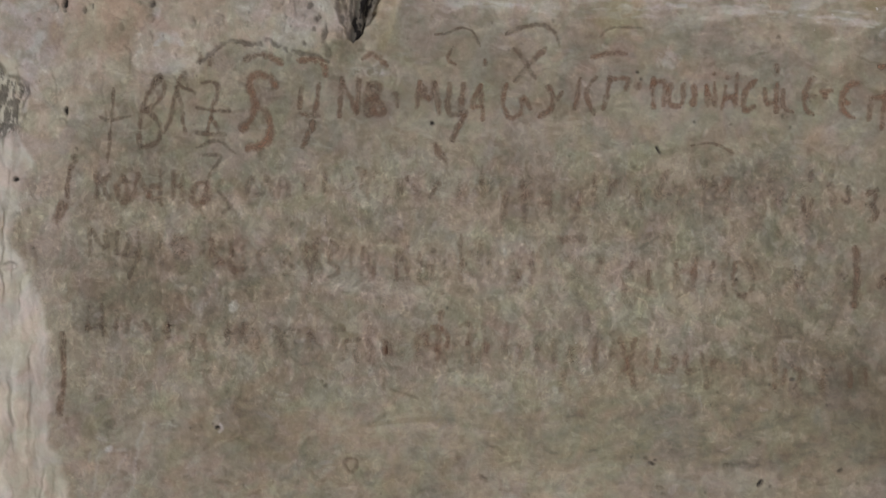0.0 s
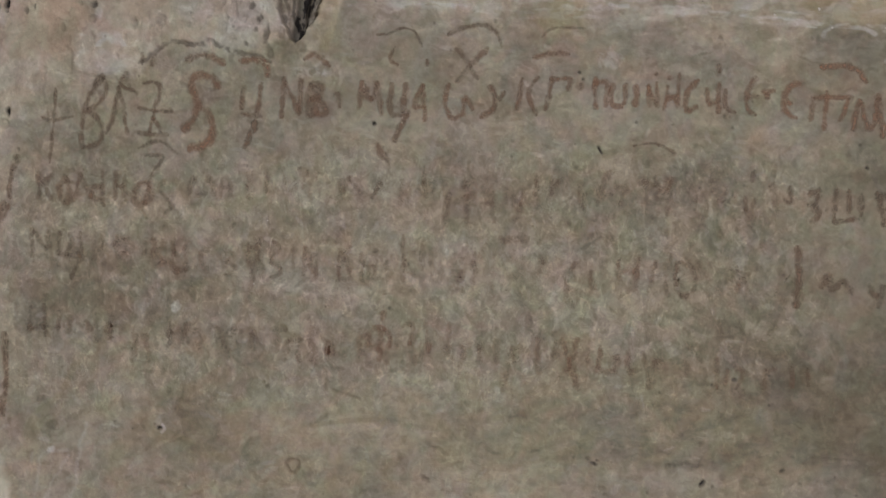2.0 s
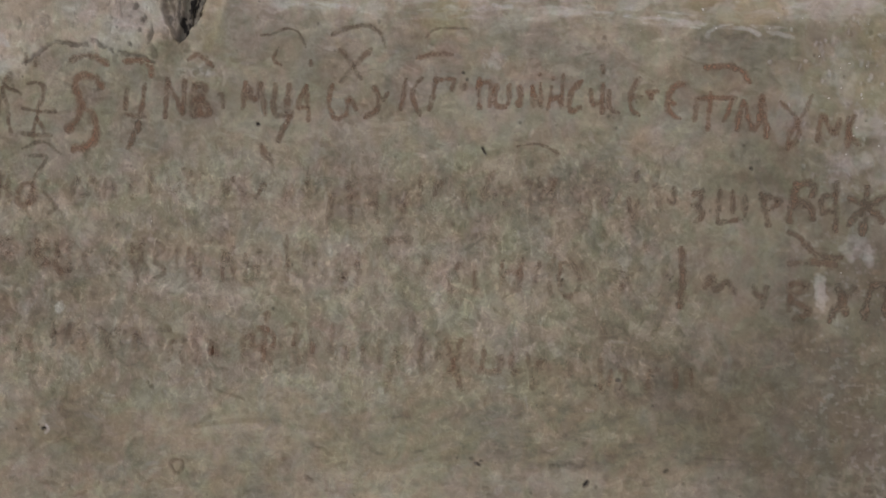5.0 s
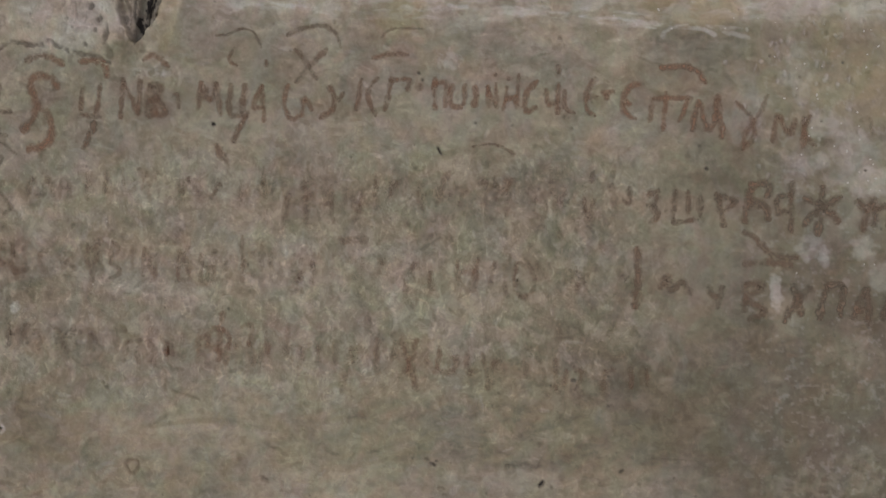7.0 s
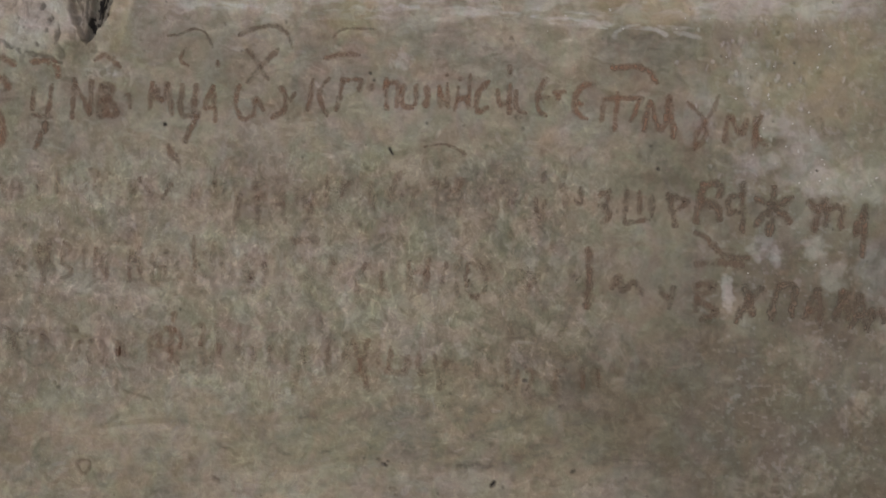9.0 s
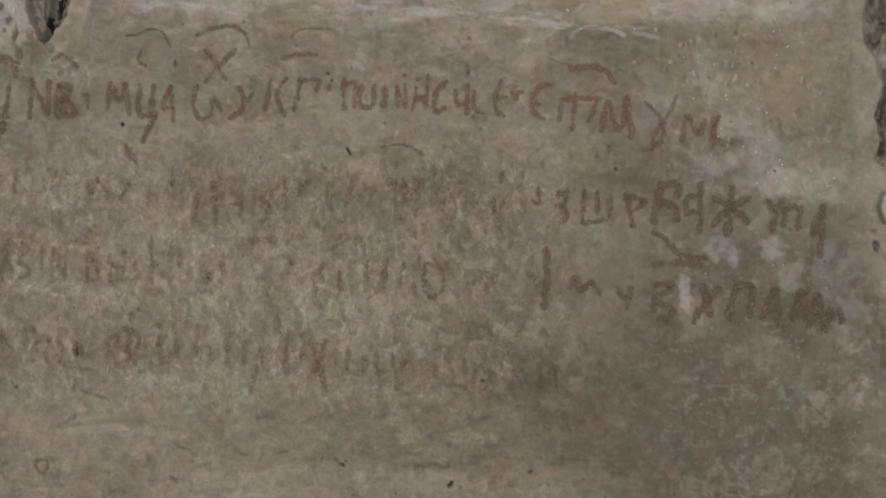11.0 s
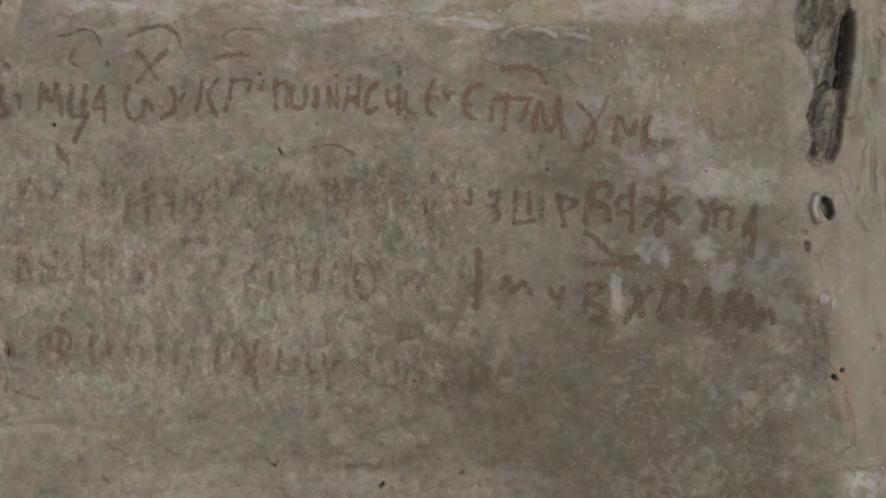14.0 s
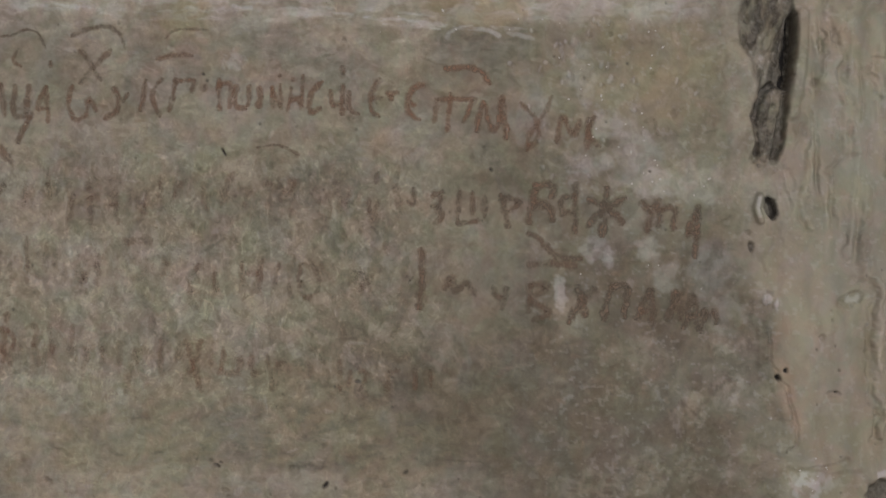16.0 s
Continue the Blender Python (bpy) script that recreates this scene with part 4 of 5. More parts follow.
def line_of_text(label):
    return tagged(new("inscription_line"), label, "inscription", "lines of the painted inscription")


accents = line_of_text("brown and rust painted arches and dots over the first line")
second = line_of_text("second line of letters, mostly faded, dark brown at its end")
third = line_of_text("third line of letters, faded, dark brown at its end")
fourth = line_of_text("fourth line of letters, nearly worn away")
first = line_of_text("first line of brown painted letters, clearest of the inscription")


def sign(strokes, width=10, strength=0.75, red=0.15, name="letter", line=None):
    """A sign of the inscription: the first line and its accents are clearest, the lower lines only at their east end."""
    a, lower = strokes[0][0][0], line in (second, third, fourth)
    if lower:
        strength *= 0.74 if a < 400 else 0.66 if a < 1480 else 1.0 if a < 1690 else 1.08
    else:
        strength *= 0.76 if a < 430 else 0.86
    if line in (second, third):
        red += 0.30 if a < 1480 else 0.04
    else:
        red += 0.16 if a < 440 else 0.50 if lower else 0.28 if a < 1140 else 0.46
    return brushed(name, line or first, strokes, width, strength, min(1.0, red))


sign([[(201, 155), (197, 215), (190, 290)], [(173, 206), (195, 213), (232, 206)]], 7, 0.7, name="cross")
sign([[(288, 138), (264, 162), (250, 205), (247, 266)], [(268, 152), (284, 134), (291, 156), (276, 184), (250, 200)], [(258, 198), (278, 212), (282, 246), (248, 264)]], 10)
sign([[(312, 152), (305, 200), (290, 238)], [(314, 150), (322, 196), (330, 240)], [(322, 132), (318, 150), (342, 163)]], 9)
sign([[(355, 148), (374, 146), (385, 156), (378, 192)], [(345, 191), (376, 196), (410, 198)], [(378, 192), (366, 235)], [(372, 205), (390, 236)], [(345, 237), (402, 238)]], 9)
sign([[(492, 158), (476, 138), (452, 134), (440, 152), (452, 184), (442, 214), (424, 232)], [(450, 184), (474, 206), (476, 242), (458, 262), (434, 260)]], 15, 0.8, 0.45)
sign([[(535, 150), (530, 195)], [(566, 145), (558, 200)], [(528, 202), (568, 206)]], 11)
sign([[(556, 212), (547, 236), (533, 264)]], 13, 0.95, 0.0)
sign([[(606, 135), (600, 210)], [(607, 142), (632, 205)], [(636, 138), (633, 202)]], 10)
sign([[(650, 145), (649, 206)], [(650, 148), (672, 152), (666, 172), (650, 174)], [(664, 172), (680, 198), (648, 207)], [(662, 150), (660, 205)]], 12)
sign([[(700, 162), (704, 192)]], 14, 0.6)
sign([[(746, 142), (741, 168), (739, 194)], [(748, 148), (758, 182)], [(769, 142), (760, 178)], [(769, 144), (774, 176), (778, 206)]], 11, 0.75, 0.3)
sign([[(795, 145), (794, 200), (826, 202)], [(820, 145), (815, 200)], [(828, 194), (812, 222), (800, 252)]], 11)
sign([[(852, 148), (834, 188), (856, 190)], [(852, 148), (854, 216)]], 9, 0.7, 0.4)
sign([[(897, 146), (890, 180), (900, 206), (920, 202), (926, 172), (940, 196)]], 11, 0.75, 0.35)
sign([[(968, 150), (977, 170), (974, 194), (952, 210)]], 11, 0.9)
sign([[(996, 160), (984, 180)]], 10)
sign([[(1026, 136), (1018, 196)], [(1056, 134), (1038, 166), (1052, 206)]], 9)
sign([[(1079, 134), (1076, 160), (1066, 196)], [(1074, 140), (1110, 140), (1106, 162)]], 11)
sign([[(1131, 146), (1130, 160)]], 11, 0.6, 0.3)
sign([[(1156, 134), (1157, 194)], [(1152, 148), (1176, 148), (1174, 190)]], 11, 0.75, 0.35)
sign([[(1188, 146), (1186, 182), (1206, 190)], [(1212, 146), (1207, 186)]], 10, 0.7, 0.35)
sign([[(1230, 148), (1226, 190)]], 12, 0.7, 0.35)
sign([[(1250, 148), (1252, 192)], [(1248, 150), (1266, 188)], [(1265, 144), (1267, 192)], [(1262, 134), (1266, 128)]], 9, 0.75, 0.3)
sign([[(1284, 150), (1278, 196)], [(1306, 128), (1300, 192)], [(1280, 178), (1303, 166)], [(1288, 134), (1286, 142)]], 9)
sign([[(1340, 140), (1318, 164), (1318, 196), (1338, 186)]], 11)
sign([[(1353, 154), (1356, 182), (1374, 180)], [(1375, 144), (1374, 202)]], 10)
sign([[(1388, 156), (1387, 190), (1406, 200)]], 9)
sign([[(1442, 134), (1424, 166), (1428, 194), (1442, 204)], [(1424, 172), (1448, 168)]], 11)
sign([[(1450, 162), (1476, 161)], [(1456, 164), (1464, 176)]], 9, 0.7, 0.3)
sign([[(1522, 148), (1502, 152), (1488, 184), (1500, 204), (1514, 210)], [(1490, 184), (1506, 182)]], 13, 0.75, 0.5)
sign([[(1542, 172), (1536, 216)], [(1538, 173), (1606, 172), (1600, 186), (1588, 216)], [(1566, 160), (1560, 232)]], 10, 0.75, 0.3)
sign([[(1624, 174), (1618, 204), (1610, 232)], [(1626, 182), (1640, 226), (1652, 208), (1657, 172), (1666, 246)]], 12, 1.0, 0.15)
sign([[(1688, 178), (1714, 202)], [(1746, 164), (1732, 200), (1708, 234), (1700, 266)], [(1714, 202), (1722, 238), (1702, 264)]], 10, 0.6, 0.15)
sign([[(1752, 252), (1764, 204), (1782, 236), (1796, 206)]], 11, 0.65, 0.25)
sign([[(1810, 204), (1806, 262)], [(1822, 202), (1811, 234), (1832, 258)]], 11, 0.65, 0.2)
sign([[(1926, 206), (1932, 238)]], 8, 0.3, 0.3)

sign([[(430, 106), (462, 97), (484, 104), (502, 116)]], 12, 0.75, 0.6, "accent_mark", accents)
sign([[(524, 108), (562, 107), (574, 116), (578, 138)]], 13, 0.8, 0.6, "accent_mark", accents)
sign([[(640, 107), (660, 97), (688, 118)]], 11, 0.75, 0.45, "accent_mark", accents)
sign([[(326, 126), (332, 158)]], 11, 0.65, 0.0, "accent_mark", accents)
sign([[(356, 92), (355, 116)]], 9, 0.75, 0.0, "accent_mark", accents)
sign([[(372, 100), (370, 118)]], 12, 0.7, 0.2, "accent_mark", accents)
sign([[(768, 61), (790, 60), (815, 50), (838, 58), (850, 84)]], 5, 0.6, 0.0, "accent_mark", accents)
sign([[(802, 82), (792, 104), (808, 116)]], 8, 0.7, 0.45, "accent_mark", accents)
sign([[(859, 104), (857, 118)]], 9, 0.7, 0.0, "accent_mark", accents)
sign([[(894, 62), (920, 51), (956, 45), (980, 56), (992, 86)]], 8, 0.6, 0.0, "accent_mark", accents)
sign([[(908, 84), (930, 112), (948, 142)], [(968, 84), (934, 116), (908, 146)]], 10, 0.58, 0.0, "accent_mark", accents)
sign([[(1044, 102), (1072, 95), (1112, 96)]], 10, 0.6, 0.6, "accent_mark", accents)
sign([[(1060, 66), (1082, 50), (1140, 50)]], 5, 0.5, 0.0, "accent_mark", accents)
sign([[(1374, 112), (1376, 130)]], 11, 0.6, 0.1, "accent_mark", accents)
sign([[(1553, 119), (1600, 117), (1624, 128), (1636, 148)]], 11, 1.1, 0.25, "accent_mark", accents)
sign([[(346, 262), (384, 250), (418, 272)]], 7, 0.65, 0.0, "accent_mark", accents)
sign([[(358, 276), (392, 276), (374, 304)]], 8, 0.6, 0.0, "accent_mark", accents)
sign([[(768, 252), (776, 270), (792, 292)]], 12, 0.6, 0.2, "accent_mark", accents)
sign([[(1222, 258), (1262, 254), (1300, 272)]], 6, 0.65, 0.05, "accent_mark", accents)
sign([[(131, 272), (128, 286), (124, 302)]], 16, 0.75, 0.2, "accent_mark", accents)
sign([[(124, 300), (120, 326), (119, 352)]], 9, 0.7, 0.2, "accent_mark", accents)
sign([[(116, 358), (106, 376), (98, 398)]], 21, 0.65, 0.45, "accent_mark", accents)
sign([[(108, 586), (113, 640), (110, 690), (102, 738)]], 13, 0.8, 0.25, "accent_mark", accents)
sign([[(252, 452), (238, 470), (226, 494)]], 9, 0.6, 0.0, "accent_mark", accents)

# ---- lower lines: the letters that still read, then rows of faded strokes ----
sign([[(171, 302), (170, 352)], [(196, 306), (182, 326), (196, 358)]], 11, 0.62, 0.2, line=second)
sign([[(218, 308), (207, 332), (214, 360), (226, 342), (220, 310)]], 12, 0.62, 0.15, line=second)
sign([[(246, 304), (240, 330), (234, 358)], [(248, 310), (256, 332), (262, 352)]], 10, 0.56, 0.25, line=second)
sign([[(284, 298), (286, 366)], [(282, 332), (266, 330), (266, 350), (282, 352)]], 10, 0.56, 0.3, line=second)
sign([[(308, 300), (306, 356)], [(324, 302), (324, 356)], [(308, 330), (324, 328)]], 10, 0.52, 0.15, line=second)
sign([[(372, 304), (366, 330), (354, 362), (340, 356), (344, 332), (362, 326), (370, 346), (356, 362)]], 11, 0.62, 0.35, line=second)
sign([[(398, 318), (384, 332), (396, 350), (408, 366), (392, 378)]], 10, 0.5, 0.05, line=second)
sign([[(446, 310), (434, 350)], [(448, 312), (456, 350)]], 10, 0.5, 0.15, line=second)
sign([[(472, 308), (464, 350)], [(476, 312), (484, 348)]], 10, 0.48, 0.15, line=second)
sign([[(496, 314), (494, 352)], [(510, 320), (508, 352)], [(496, 334), (510, 332)]], 9, 0.45, 0.15, line=second)
sign([[(1500, 328), (1502, 358), (1486, 352)]], 10, 0.55, 0.05, line=second)
sign([[(1530, 346), (1548, 338), (1546, 358), (1530, 362)], [(1538, 362), (1552, 382), (1534, 394)]], 12, 0.65, 0.15, line=second)
sign([[(1582, 334), (1578, 386)], [(1604, 334), (1606, 378)], [(1626, 340), (1626, 384)], [(1574, 392), (1624, 388)]], 10, 0.65, 0.15, line=second)
sign([[(1654, 338), (1664, 376), (1668, 402)], [(1656, 346), (1688, 354), (1668, 372)]], 11, 0.65, 0.15, line=second)
sign([[(1710, 326), (1748, 324), (1742, 350)], [(1714, 330), (1706, 396)], [(1712, 356), (1738, 364), (1748, 392)]], 14, 0.75, 0.2, line=second)
sign([[(1788, 318), (1786, 412)], [(1788, 344), (1762, 350), (1762, 374), (1784, 374)]], 12, 0.7, 0.1, line=second)
sign([[(1842, 326), (1836, 418)], [(1806, 348), (1840, 364), (1874, 394)], [(1878, 346), (1838, 368), (1804, 402)]], 14, 0.8, 0.15, line=second)
sign([[(1904, 350), (1918, 376)], [(1938, 348), (1922, 376), (1912, 410)]], 15, 0.65, 0.3, line=second)
sign([[(1938, 364), (1932, 402)], [(1938, 366), (1962, 368), (1960, 408)]], 13, 0.65, 0.2, line=second)
sign([[(2006, 358), (1984, 412), (2004, 406)], [(2006, 364), (1998, 456)]], 13, 0.75, 0.2, line=second)
sign([[(1700, 408), (1726, 424), (1754, 448), (1800, 456)]], 12, 0.6, 0.1, line=second)
sign([[(158, 402), (160, 456)], [(160, 406), (184, 440), (188, 404)]], 10, 0.6, 0.05, line=third)
sign([[(208, 408), (206, 452)], [(226, 410), (225, 454)], [(246, 408), (244, 456)], [(206, 450), (246, 452)]], 11, 0.55, 0.0, line=third)
sign([[(560, 420), (556, 460), (548, 500), (541, 540)]], 11, 0.42, 0.1, line=third)
sign([[(358, 440), (400, 470), (452, 476)]], 18, 0.28, 0.3, line=third)
sign([[(584, 424), (596, 440), (582, 458), (598, 480), (580, 492)]], 11, 0.5, 0.2, line=third)
sign([[(816, 414), (816, 500)]], 10, 0.55, 0.25, line=third)
sign([[(984, 424), (1040, 422)]], 14, 0.55, 0.25, line=third)
sign([[(1514, 434), (1516, 486), (1510, 546)]], 13, 0.75, 0.25, line=third)
sign([[(1500, 486), (1490, 500)]], 7, 0.5, 0.0, line=third)
sign([[(1554, 512), (1566, 490), (1576, 512), (1594, 496), (1610, 524)]], 13, 0.6, 0.15, line=third)
sign([[(1642, 500), (1646, 520), (1658, 524)], [(1668, 504), (1654, 546)]], 13, 0.55, 0.2, line=third)
sign([[(1704, 498), (1706, 552)], [(1704, 500), (1736, 506), (1710, 528), (1740, 548), (1708, 562)]], 14, 0.5, 0.25, line=third)
sign([[(1700, 466), (1740, 462), (1790, 470)]], 13, 0.55, 0.4, line=third)
sign([[(1790, 500), (1806, 560)], [(1826, 506), (1790, 540), (1774, 572)]], 16, 0.7, 0.1, line=third)
sign([[(1850, 502), (1834, 566)], [(1880, 504), (1872, 562)], [(1848, 503), (1882, 504)]], 13, 0.92, 0.1, line=third)
sign([[(1918, 506), (1892, 564)], [(1920, 506), (1924, 576)], [(1902, 548), (1920, 544)]], 14, 0.7, 0.15, line=third)
sign([[(1964, 508), (1956, 540), (1946, 566)], [(1966, 512), (1974, 566)]], 15, 0.7, 0.15, line=third)
sign([[(1994, 516), (1986, 550), (1976, 580)], [(1996, 518), (2002, 584)], [(1984, 558), (2000, 556)]], 15, 0.75, 0.1, line=third)
sign([[(2016, 540), (2008, 588)], [(2030, 542), (2036, 572)], [(2014, 560), (2032, 550)]], 13, 0.65, 0.1, line=third)
sign([[(156, 540), (154, 590)], [(180, 536), (182, 596)], [(206, 548), (204, 592)], [(150, 580), (210, 578)]], 10, 0.6, 0.05, line=fourth)
sign([[(226, 556), (224, 592)], [(252, 566), (262, 588)]], 12, 0.5, 0.2, line=fourth)
sign([[(782, 548), (778, 590), (774, 640)], [(778, 576), (756, 590), (758, 612), (780, 618), (794, 600), (780, 578)]], 12, 0.6, 0.45, line=fourth)
sign([[(812, 580), (834, 574), (828, 612)], [(856, 570), (862, 626)]], 10, 0.5, 0.35, line=fourth)
sign([[(1096, 596), (1110, 640), (1126, 692)], [(1126, 596), (1112, 636), (1092, 668)]], 12, 0.6, 0.45, line=fourth)
sign([[(1152, 656), (1196, 658)], [(1162, 610), (1160, 654)], [(1196, 626), (1194, 656)]], 11, 0.65, 0.25, line=fourth)
sign([[(1216, 618), (1212, 656), (1240, 654)], [(1240, 620), (1252, 690)]], 10, 0.55, 0.2, line=fourth)
sign([[(1370, 632), (1372, 690)], [(1390, 650), (1384, 684)]], 11, 0.55, 0.3, line=fourth)
sign([[(1400, 648), (1416, 660), (1404, 690)]], 11, 0.6, 0.15, line=fourth)
sign([[(1456, 652), (1452, 690)], [(1456, 654), (1478, 650)]], 10, 0.55, 0.25, line=fourth)
sign([[(1502, 648), (1504, 688)], [(1530, 650), (1532, 684)]], 9, 0.45, 0.15, line=fourth)

# traces of worn letters
sign([[(577, 300), (571, 342)]], 9, 0.4, 0.2, line=second)
sign([[(602, 294), (606, 328)]], 10, 0.45, 0.5, line=second)
sign([[(628, 298), (642, 304), (636, 336)]], 12, 0.45, 0.4, line=second)
sign([[(720, 310), (711, 346)], [(720, 312), (738, 340)]], 10, 0.45, 0.2, line=second)
sign([[(778, 322), (760, 352)]], 11, 0.45, 0.1, line=second)
sign([[(812, 316), (814, 356)]], 9, 0.4, 0.4, line=second)
sign([[(852, 304), (856, 346)]], 9, 0.4, 0.1, line=second)
sign([[(897, 340), (890, 402)], [(926, 344), (930, 396)]], 12, 0.5, 0.05, line=second)
sign([[(975, 338), (975, 396)], [(960, 360), (976, 356)]], 10, 0.4, 0.2, line=second)
sign([[(1008, 344), (1024, 368), (1010, 390)]], 10, 0.45, 0.1, line=second)
sign([[(1053, 306), (1050, 348)]], 11, 0.5, 0.6, line=second)
sign([[(1098, 312), (1074, 346)]], 9, 0.4, 0.1, line=second)
sign([[(1130, 318), (1132, 372)]], 13, 0.4, 0.6, line=second)
sign([[(1182, 300), (1168, 342), (1188, 346)]], 12, 0.5, 0.35, line=second)
sign([[(1238, 318), (1250, 338)]], 16, 0.6, 0.05, line=second)
sign([[(1266, 308), (1262, 332)]], 11, 0.5, 0.05, line=second)
sign([[(1294, 314), (1272, 344)]], 17, 0.55, 0.4, line=second)
sign([[(1361, 298), (1362, 342)]], 9, 0.45, 0.05, line=second)
sign([[(1334, 350), (1336, 376), (1350, 384), (1356, 360)]], 9, 0.5, 0.05, line=second)
sign([[(1420, 346), (1428, 388), (1438, 350)]], 9, 0.5, 0.3, line=second)
sign([[(1439, 300), (1437, 324)]], 12, 0.55, 0.05, line=second)
sign([[(1472, 300), (1464, 332)]], 10, 0.45, 0.1, line=second)
sign([[(286, 416), (276, 446)]], 10, 0.4, 0.5, line=third)
sign([[(372, 420), (392, 470)]], 13, 0.4, 0.35, line=third)
sign([[(412, 470), (418, 496)]], 11, 0.35, 0.2, line=third)
sign([[(541, 428), (546, 484)]], 12, 0.5, 0.2, line=third)
sign([[(620, 430), (622, 482)]], 9, 0.4, 0.3, line=third)
sign([[(700, 440), (702, 500)]], 9, 0.35, 0.5, line=third)
sign([[(744, 444), (742, 500)]], 9, 0.35, 0.2, line=third)
sign([[(786, 460), (792, 510)]], 9, 0.4, 0.2, line=third)
sign([[(850, 430), (850, 480)]], 9, 0.45, 0.0, line=third)
sign([[(880, 460), (884, 500)]], 10, 0.35, 0.3, line=third)
sign([[(912, 476), (912, 500)]], 18, 0.4, 0.35, line=third)
sign([[(942, 462), (938, 504)]], 12, 0.45, 0.05, line=third)
sign([[(1148, 478), (1152, 514)]], 12, 0.45, 0.2, line=third)
sign([[(1196, 458), (1196, 504)], [(1233, 454), (1224, 518)], [(1200, 482), (1228, 480)]], 11, 0.5, 0.5, line=third)
sign([[(1262, 460), (1252, 518)]], 10, 0.45, 0.2, line=third)
sign([[(1279, 498), (1284, 528)]], 10, 0.5, 0.05, line=third)
sign([[(1302, 464), (1326, 474), (1332, 508), (1312, 526), (1298, 500), (1302, 464)]], 10, 0.5, 0.2, line=third)
sign([[(1404, 470), (1422, 500)]], 10, 0.35, 0.05, line=third)
sign([[(1450, 424), (1454, 450)]], 15, 0.4, 0.55, line=third)
sign([[(408, 432), (406, 478)], [(432, 434), (430, 482)], [(406, 478), (434, 480)]], 10, 0.40, 0.3, line=third)
sign([[(472, 436), (458, 456), (470, 484)]], 10, 0.38, 0.2, line=third)
sign([[(502, 438), (500, 488)], [(503, 440), (518, 450), (504, 462), (520, 474), (502, 488)]], 9, 0.36, 0.3, line=third)
sign([[(642, 436), (638, 488)], [(666, 436), (662, 490)], [(640, 480), (664, 446)]], 9, 0.38, 0.3, line=third)
sign([[(710, 440), (698, 490)], [(711, 442), (722, 490)], [(690, 493), (728, 494)]], 9, 0.34, 0.3, line=third)
sign([[(769, 444), (766, 498)], [(745, 472), (768, 470)]], 9, 0.36, 0.25, line=third)
sign([[(1120, 462), (1106, 490), (1104, 524), (1116, 540), (1128, 522), (1108, 508)]], 11, 0.46, 0.1, line=third)
sign([[(404, 566), (402, 612)], [(426, 570), (424, 612)], [(404, 590), (426, 588)]], 10, 0.36, 0.2, line=fourth)
sign([[(450, 580), (440, 598), (450, 614), (461, 598), (450, 580)]], 10, 0.36, 0.2, line=fourth)
sign([[(578, 584), (612, 584)], [(595, 586), (594, 628)]], 11, 0.38, 0.1, line=fourth)
sign([[(298, 540), (298, 590)]], 10, 0.35, 0.3, line=fourth)
sign([[(346, 592), (334, 642)]], 10, 0.4, 0.05, line=fourth)
sign([[(358, 590), (366, 642)]], 12, 0.4, 0.5, line=fourth)
sign([[(398, 560), (400, 600)]], 10, 0.35, 0.2, line=fourth)
sign([[(430, 570), (436, 612)]], 9, 0.3, 0.3, line=fourth)
sign([[(502, 588), (552, 584)], [(506, 588), (504, 626)], [(550, 588), (552, 622)]], 16, 0.42, 0.0, line=fourth)
sign([[(612, 600), (606, 642)]], 10, 0.45, 0.1, line=fourth)
sign([[(630, 610), (633, 654)], [(612, 604), (640, 600)]], 10, 0.45, 0.1, line=fourth)
sign([[(680, 600), (682, 640)]], 10, 0.35, 0.3, line=fourth)
sign([[(896, 570), (896, 628)]], 10, 0.4, 0.4, line=fourth)
sign([[(950, 606), (952, 646)]], 10, 0.35, 0.5, line=fourth)
sign([[(1004, 640), (990, 694)]], 10, 0.4, 0.1, line=fourth)
sign([[(1052, 596), (1056, 664)]], 11, 0.45, 0.5, line=fourth)
sign([[(1086, 600), (1082, 640)]], 9, 0.35, 0.2, line=fourth)
sign([[(1310, 600), (1340, 640)]], 11, 0.3, 0.1, line=fourth)
sign([[(1345, 690), (1380, 694)]], 9, 0.3, 0.2, line=fourth)


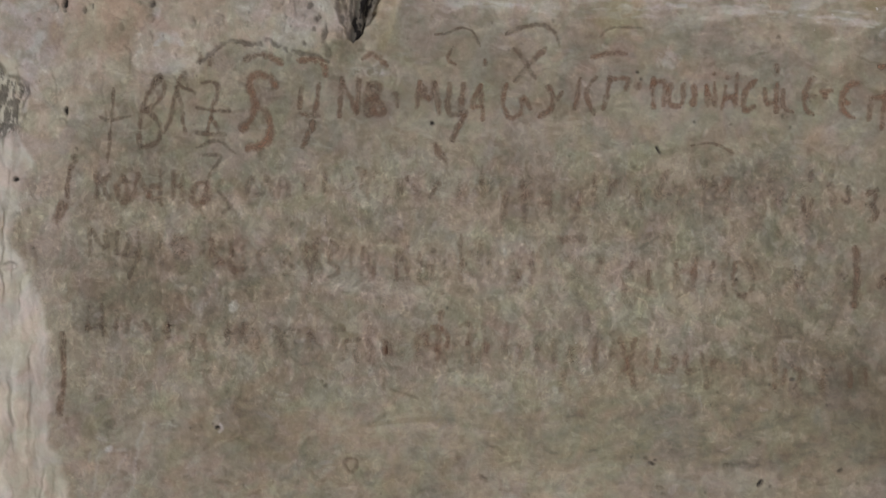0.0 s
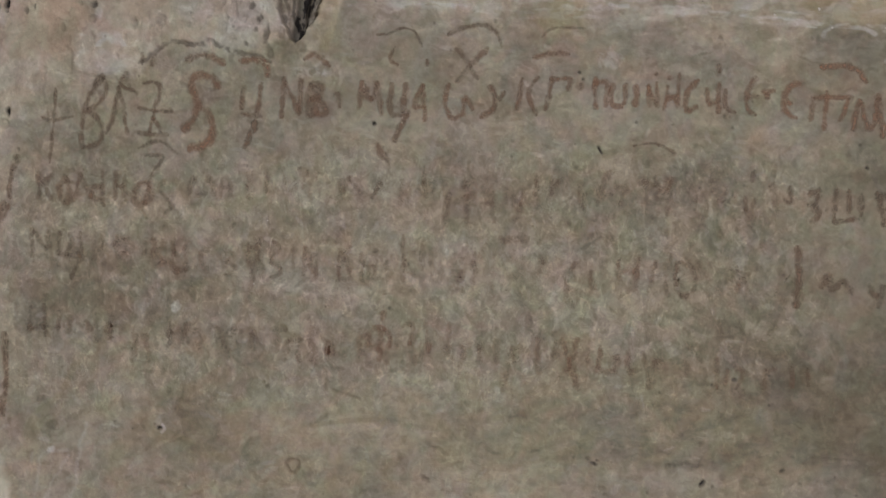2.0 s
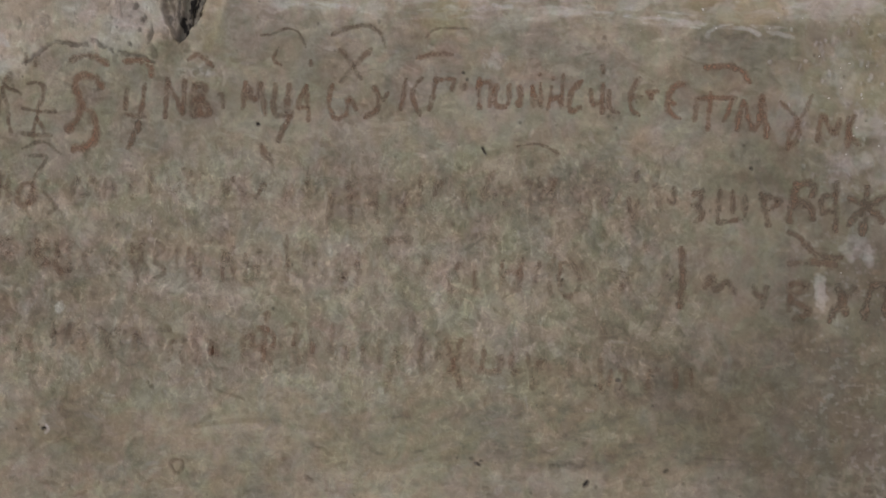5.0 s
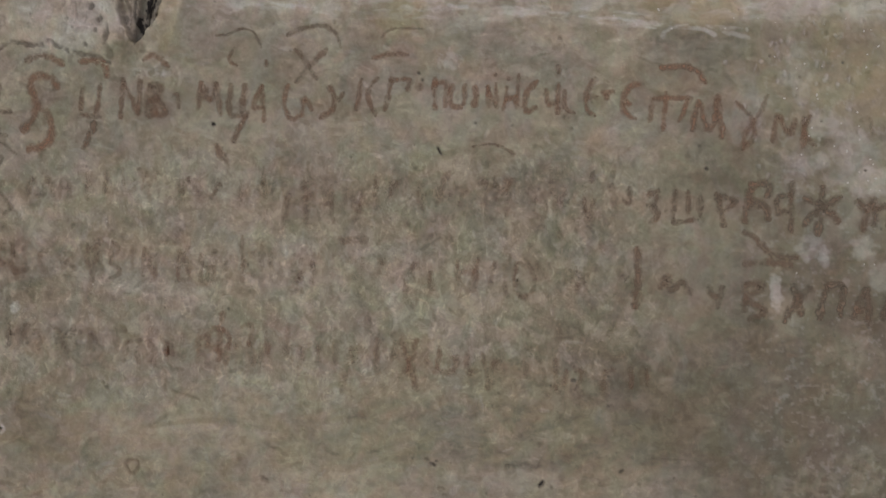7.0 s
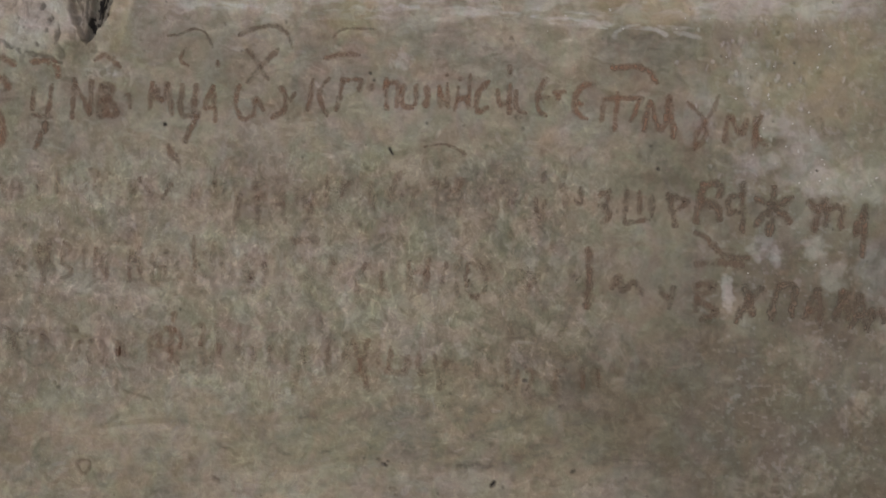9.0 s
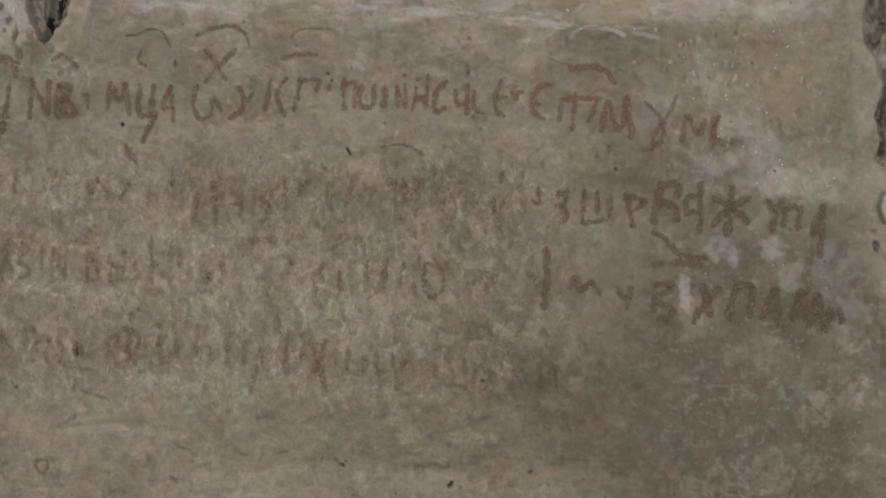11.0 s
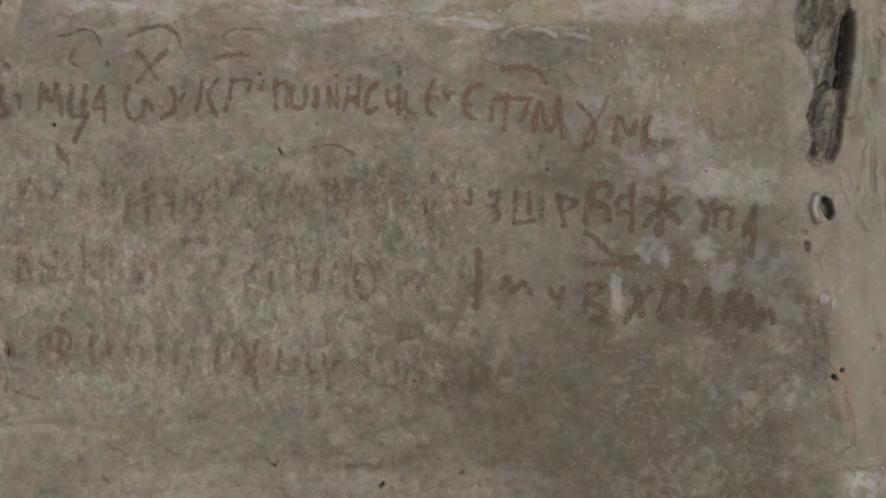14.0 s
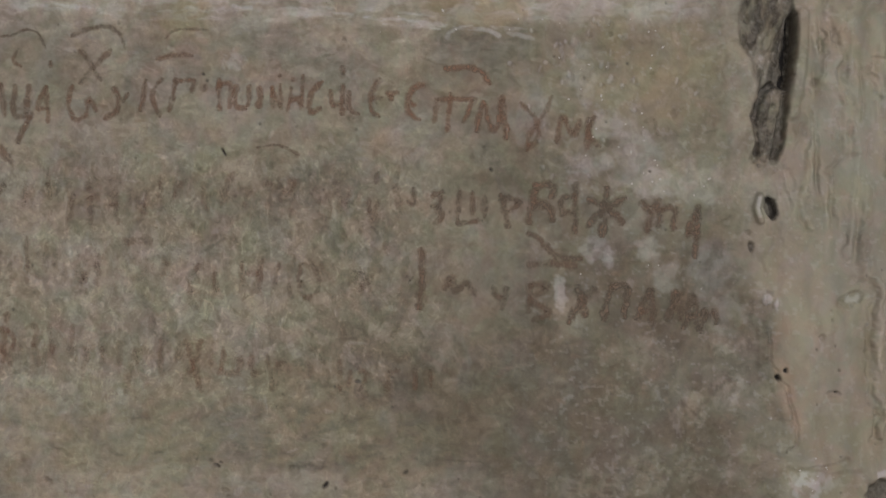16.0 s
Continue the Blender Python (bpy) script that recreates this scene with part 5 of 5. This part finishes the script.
def faded_row(line, u0, u1, v_of, tall, strength, red, seed):
    """Strokes too worn to read: upright bars in the rhythm of the writing."""
    rnd = random.Random(seed)
    a = u0
    while a < u1:
        b = v_of(a) + rnd.uniform(-10, 10)
        high = tall * rnd.uniform(0.5, 1.25)
        lean = rnd.uniform(-5, 4)
        kind, wide = rnd.random(), rnd.uniform(12, 20)
        strokes = [[(a, b), (a + lean, b + high)]]
        if kind < 0.25:
            strokes.append([(a + wide, b + 3), (a + wide + lean, b + high)])
            strokes.append([(a, b + high * rnd.uniform(0.1, 0.9)), (a + wide, b + high * rnd.uniform(0.1, 0.9))])
        elif kind < 0.45:
            strokes = [[(a + wide, b + 4), (a, b + high * 0.3), (a + 1, b + high * 0.8), (a + wide, b + high)]]
        elif kind < 0.6:
            strokes.append([(a + 1, b + 3), (a + wide, b + high * 0.2), (a + 2, b + high * 0.5), (a + wide, b + high * 0.85), (a, b + high)])
        elif kind < 0.7:
            strokes.append([(a + 2, b + high * 0.5), (a + wide, b + high * rnd.choice((0.05, 0.95)))])
        brushed("faded_letter", line, strokes, rnd.uniform(9, 14), strength * rnd.uniform(0.5, 1.2), min(1, red * rnd.uniform(0.3, 1.8)))
        a += rnd.choice((18, 21, 25, 30, 36)) * rnd.uniform(0.9, 1.15)


faded_row(second, 540, 1480, lambda a: 300 + 0.026 * (a - 400), 56, 0.14, 0.9, 21)
faded_row(third, 270, 1480, lambda a: 416 + 0.048 * (a - 270), 60, 0.15, 1.0, 22)
faded_row(fourth, 270, 1340, lambda a: 560 + 0.062 * (a - 270), 56, 0.15, 1.0, 23)

# ---- crumbs of lime standing on the face ----
rnd = random.Random(9)
bm = bmesh.new()
for k in range(70):
    place = rnd.choice(((1800, 130, 60, 80), (1860, 230, 80, 60), (1930, 320, 90, 40), (1650, 40, 140, 30), (1900, 470, 130, 60), (700, 500, 700, 400), (2200, 845, 40, 30), (1900, 60, 150, 60)))
    a, b = rnd.gauss(place[0], place[2] * 0.6), rnd.gauss(place[1], place[3] * 0.6)
    if not (-40 < a < 2380 and -30 < b < 920):
        continue
    r = rnd.uniform(0.8, 2.2) * (0.7 if place[0] == 700 else 1.0)
    m = Matrix.Translation(at(a, b, float(height(np.array([a]), np.array([b]))[0]))) @ Matrix.Rotation(rnd.uniform(0, 3), 4, "Y") @ Matrix.Diagonal((r * U * rnd.uniform(0.8, 2.0), r * U * 0.5, r * U, 1))
    bmesh.ops.create_icosphere(bm, subdivisions=1, radius=1.0, matrix=m)
mesh = bpy.data.meshes.new("plaster_crumbs")
bm.to_mesh(mesh)
bm.free()
tagged(linked("plaster_crumbs", mesh, CRUMB, wall, "tiny white lime crumbs"), kind="stuff")
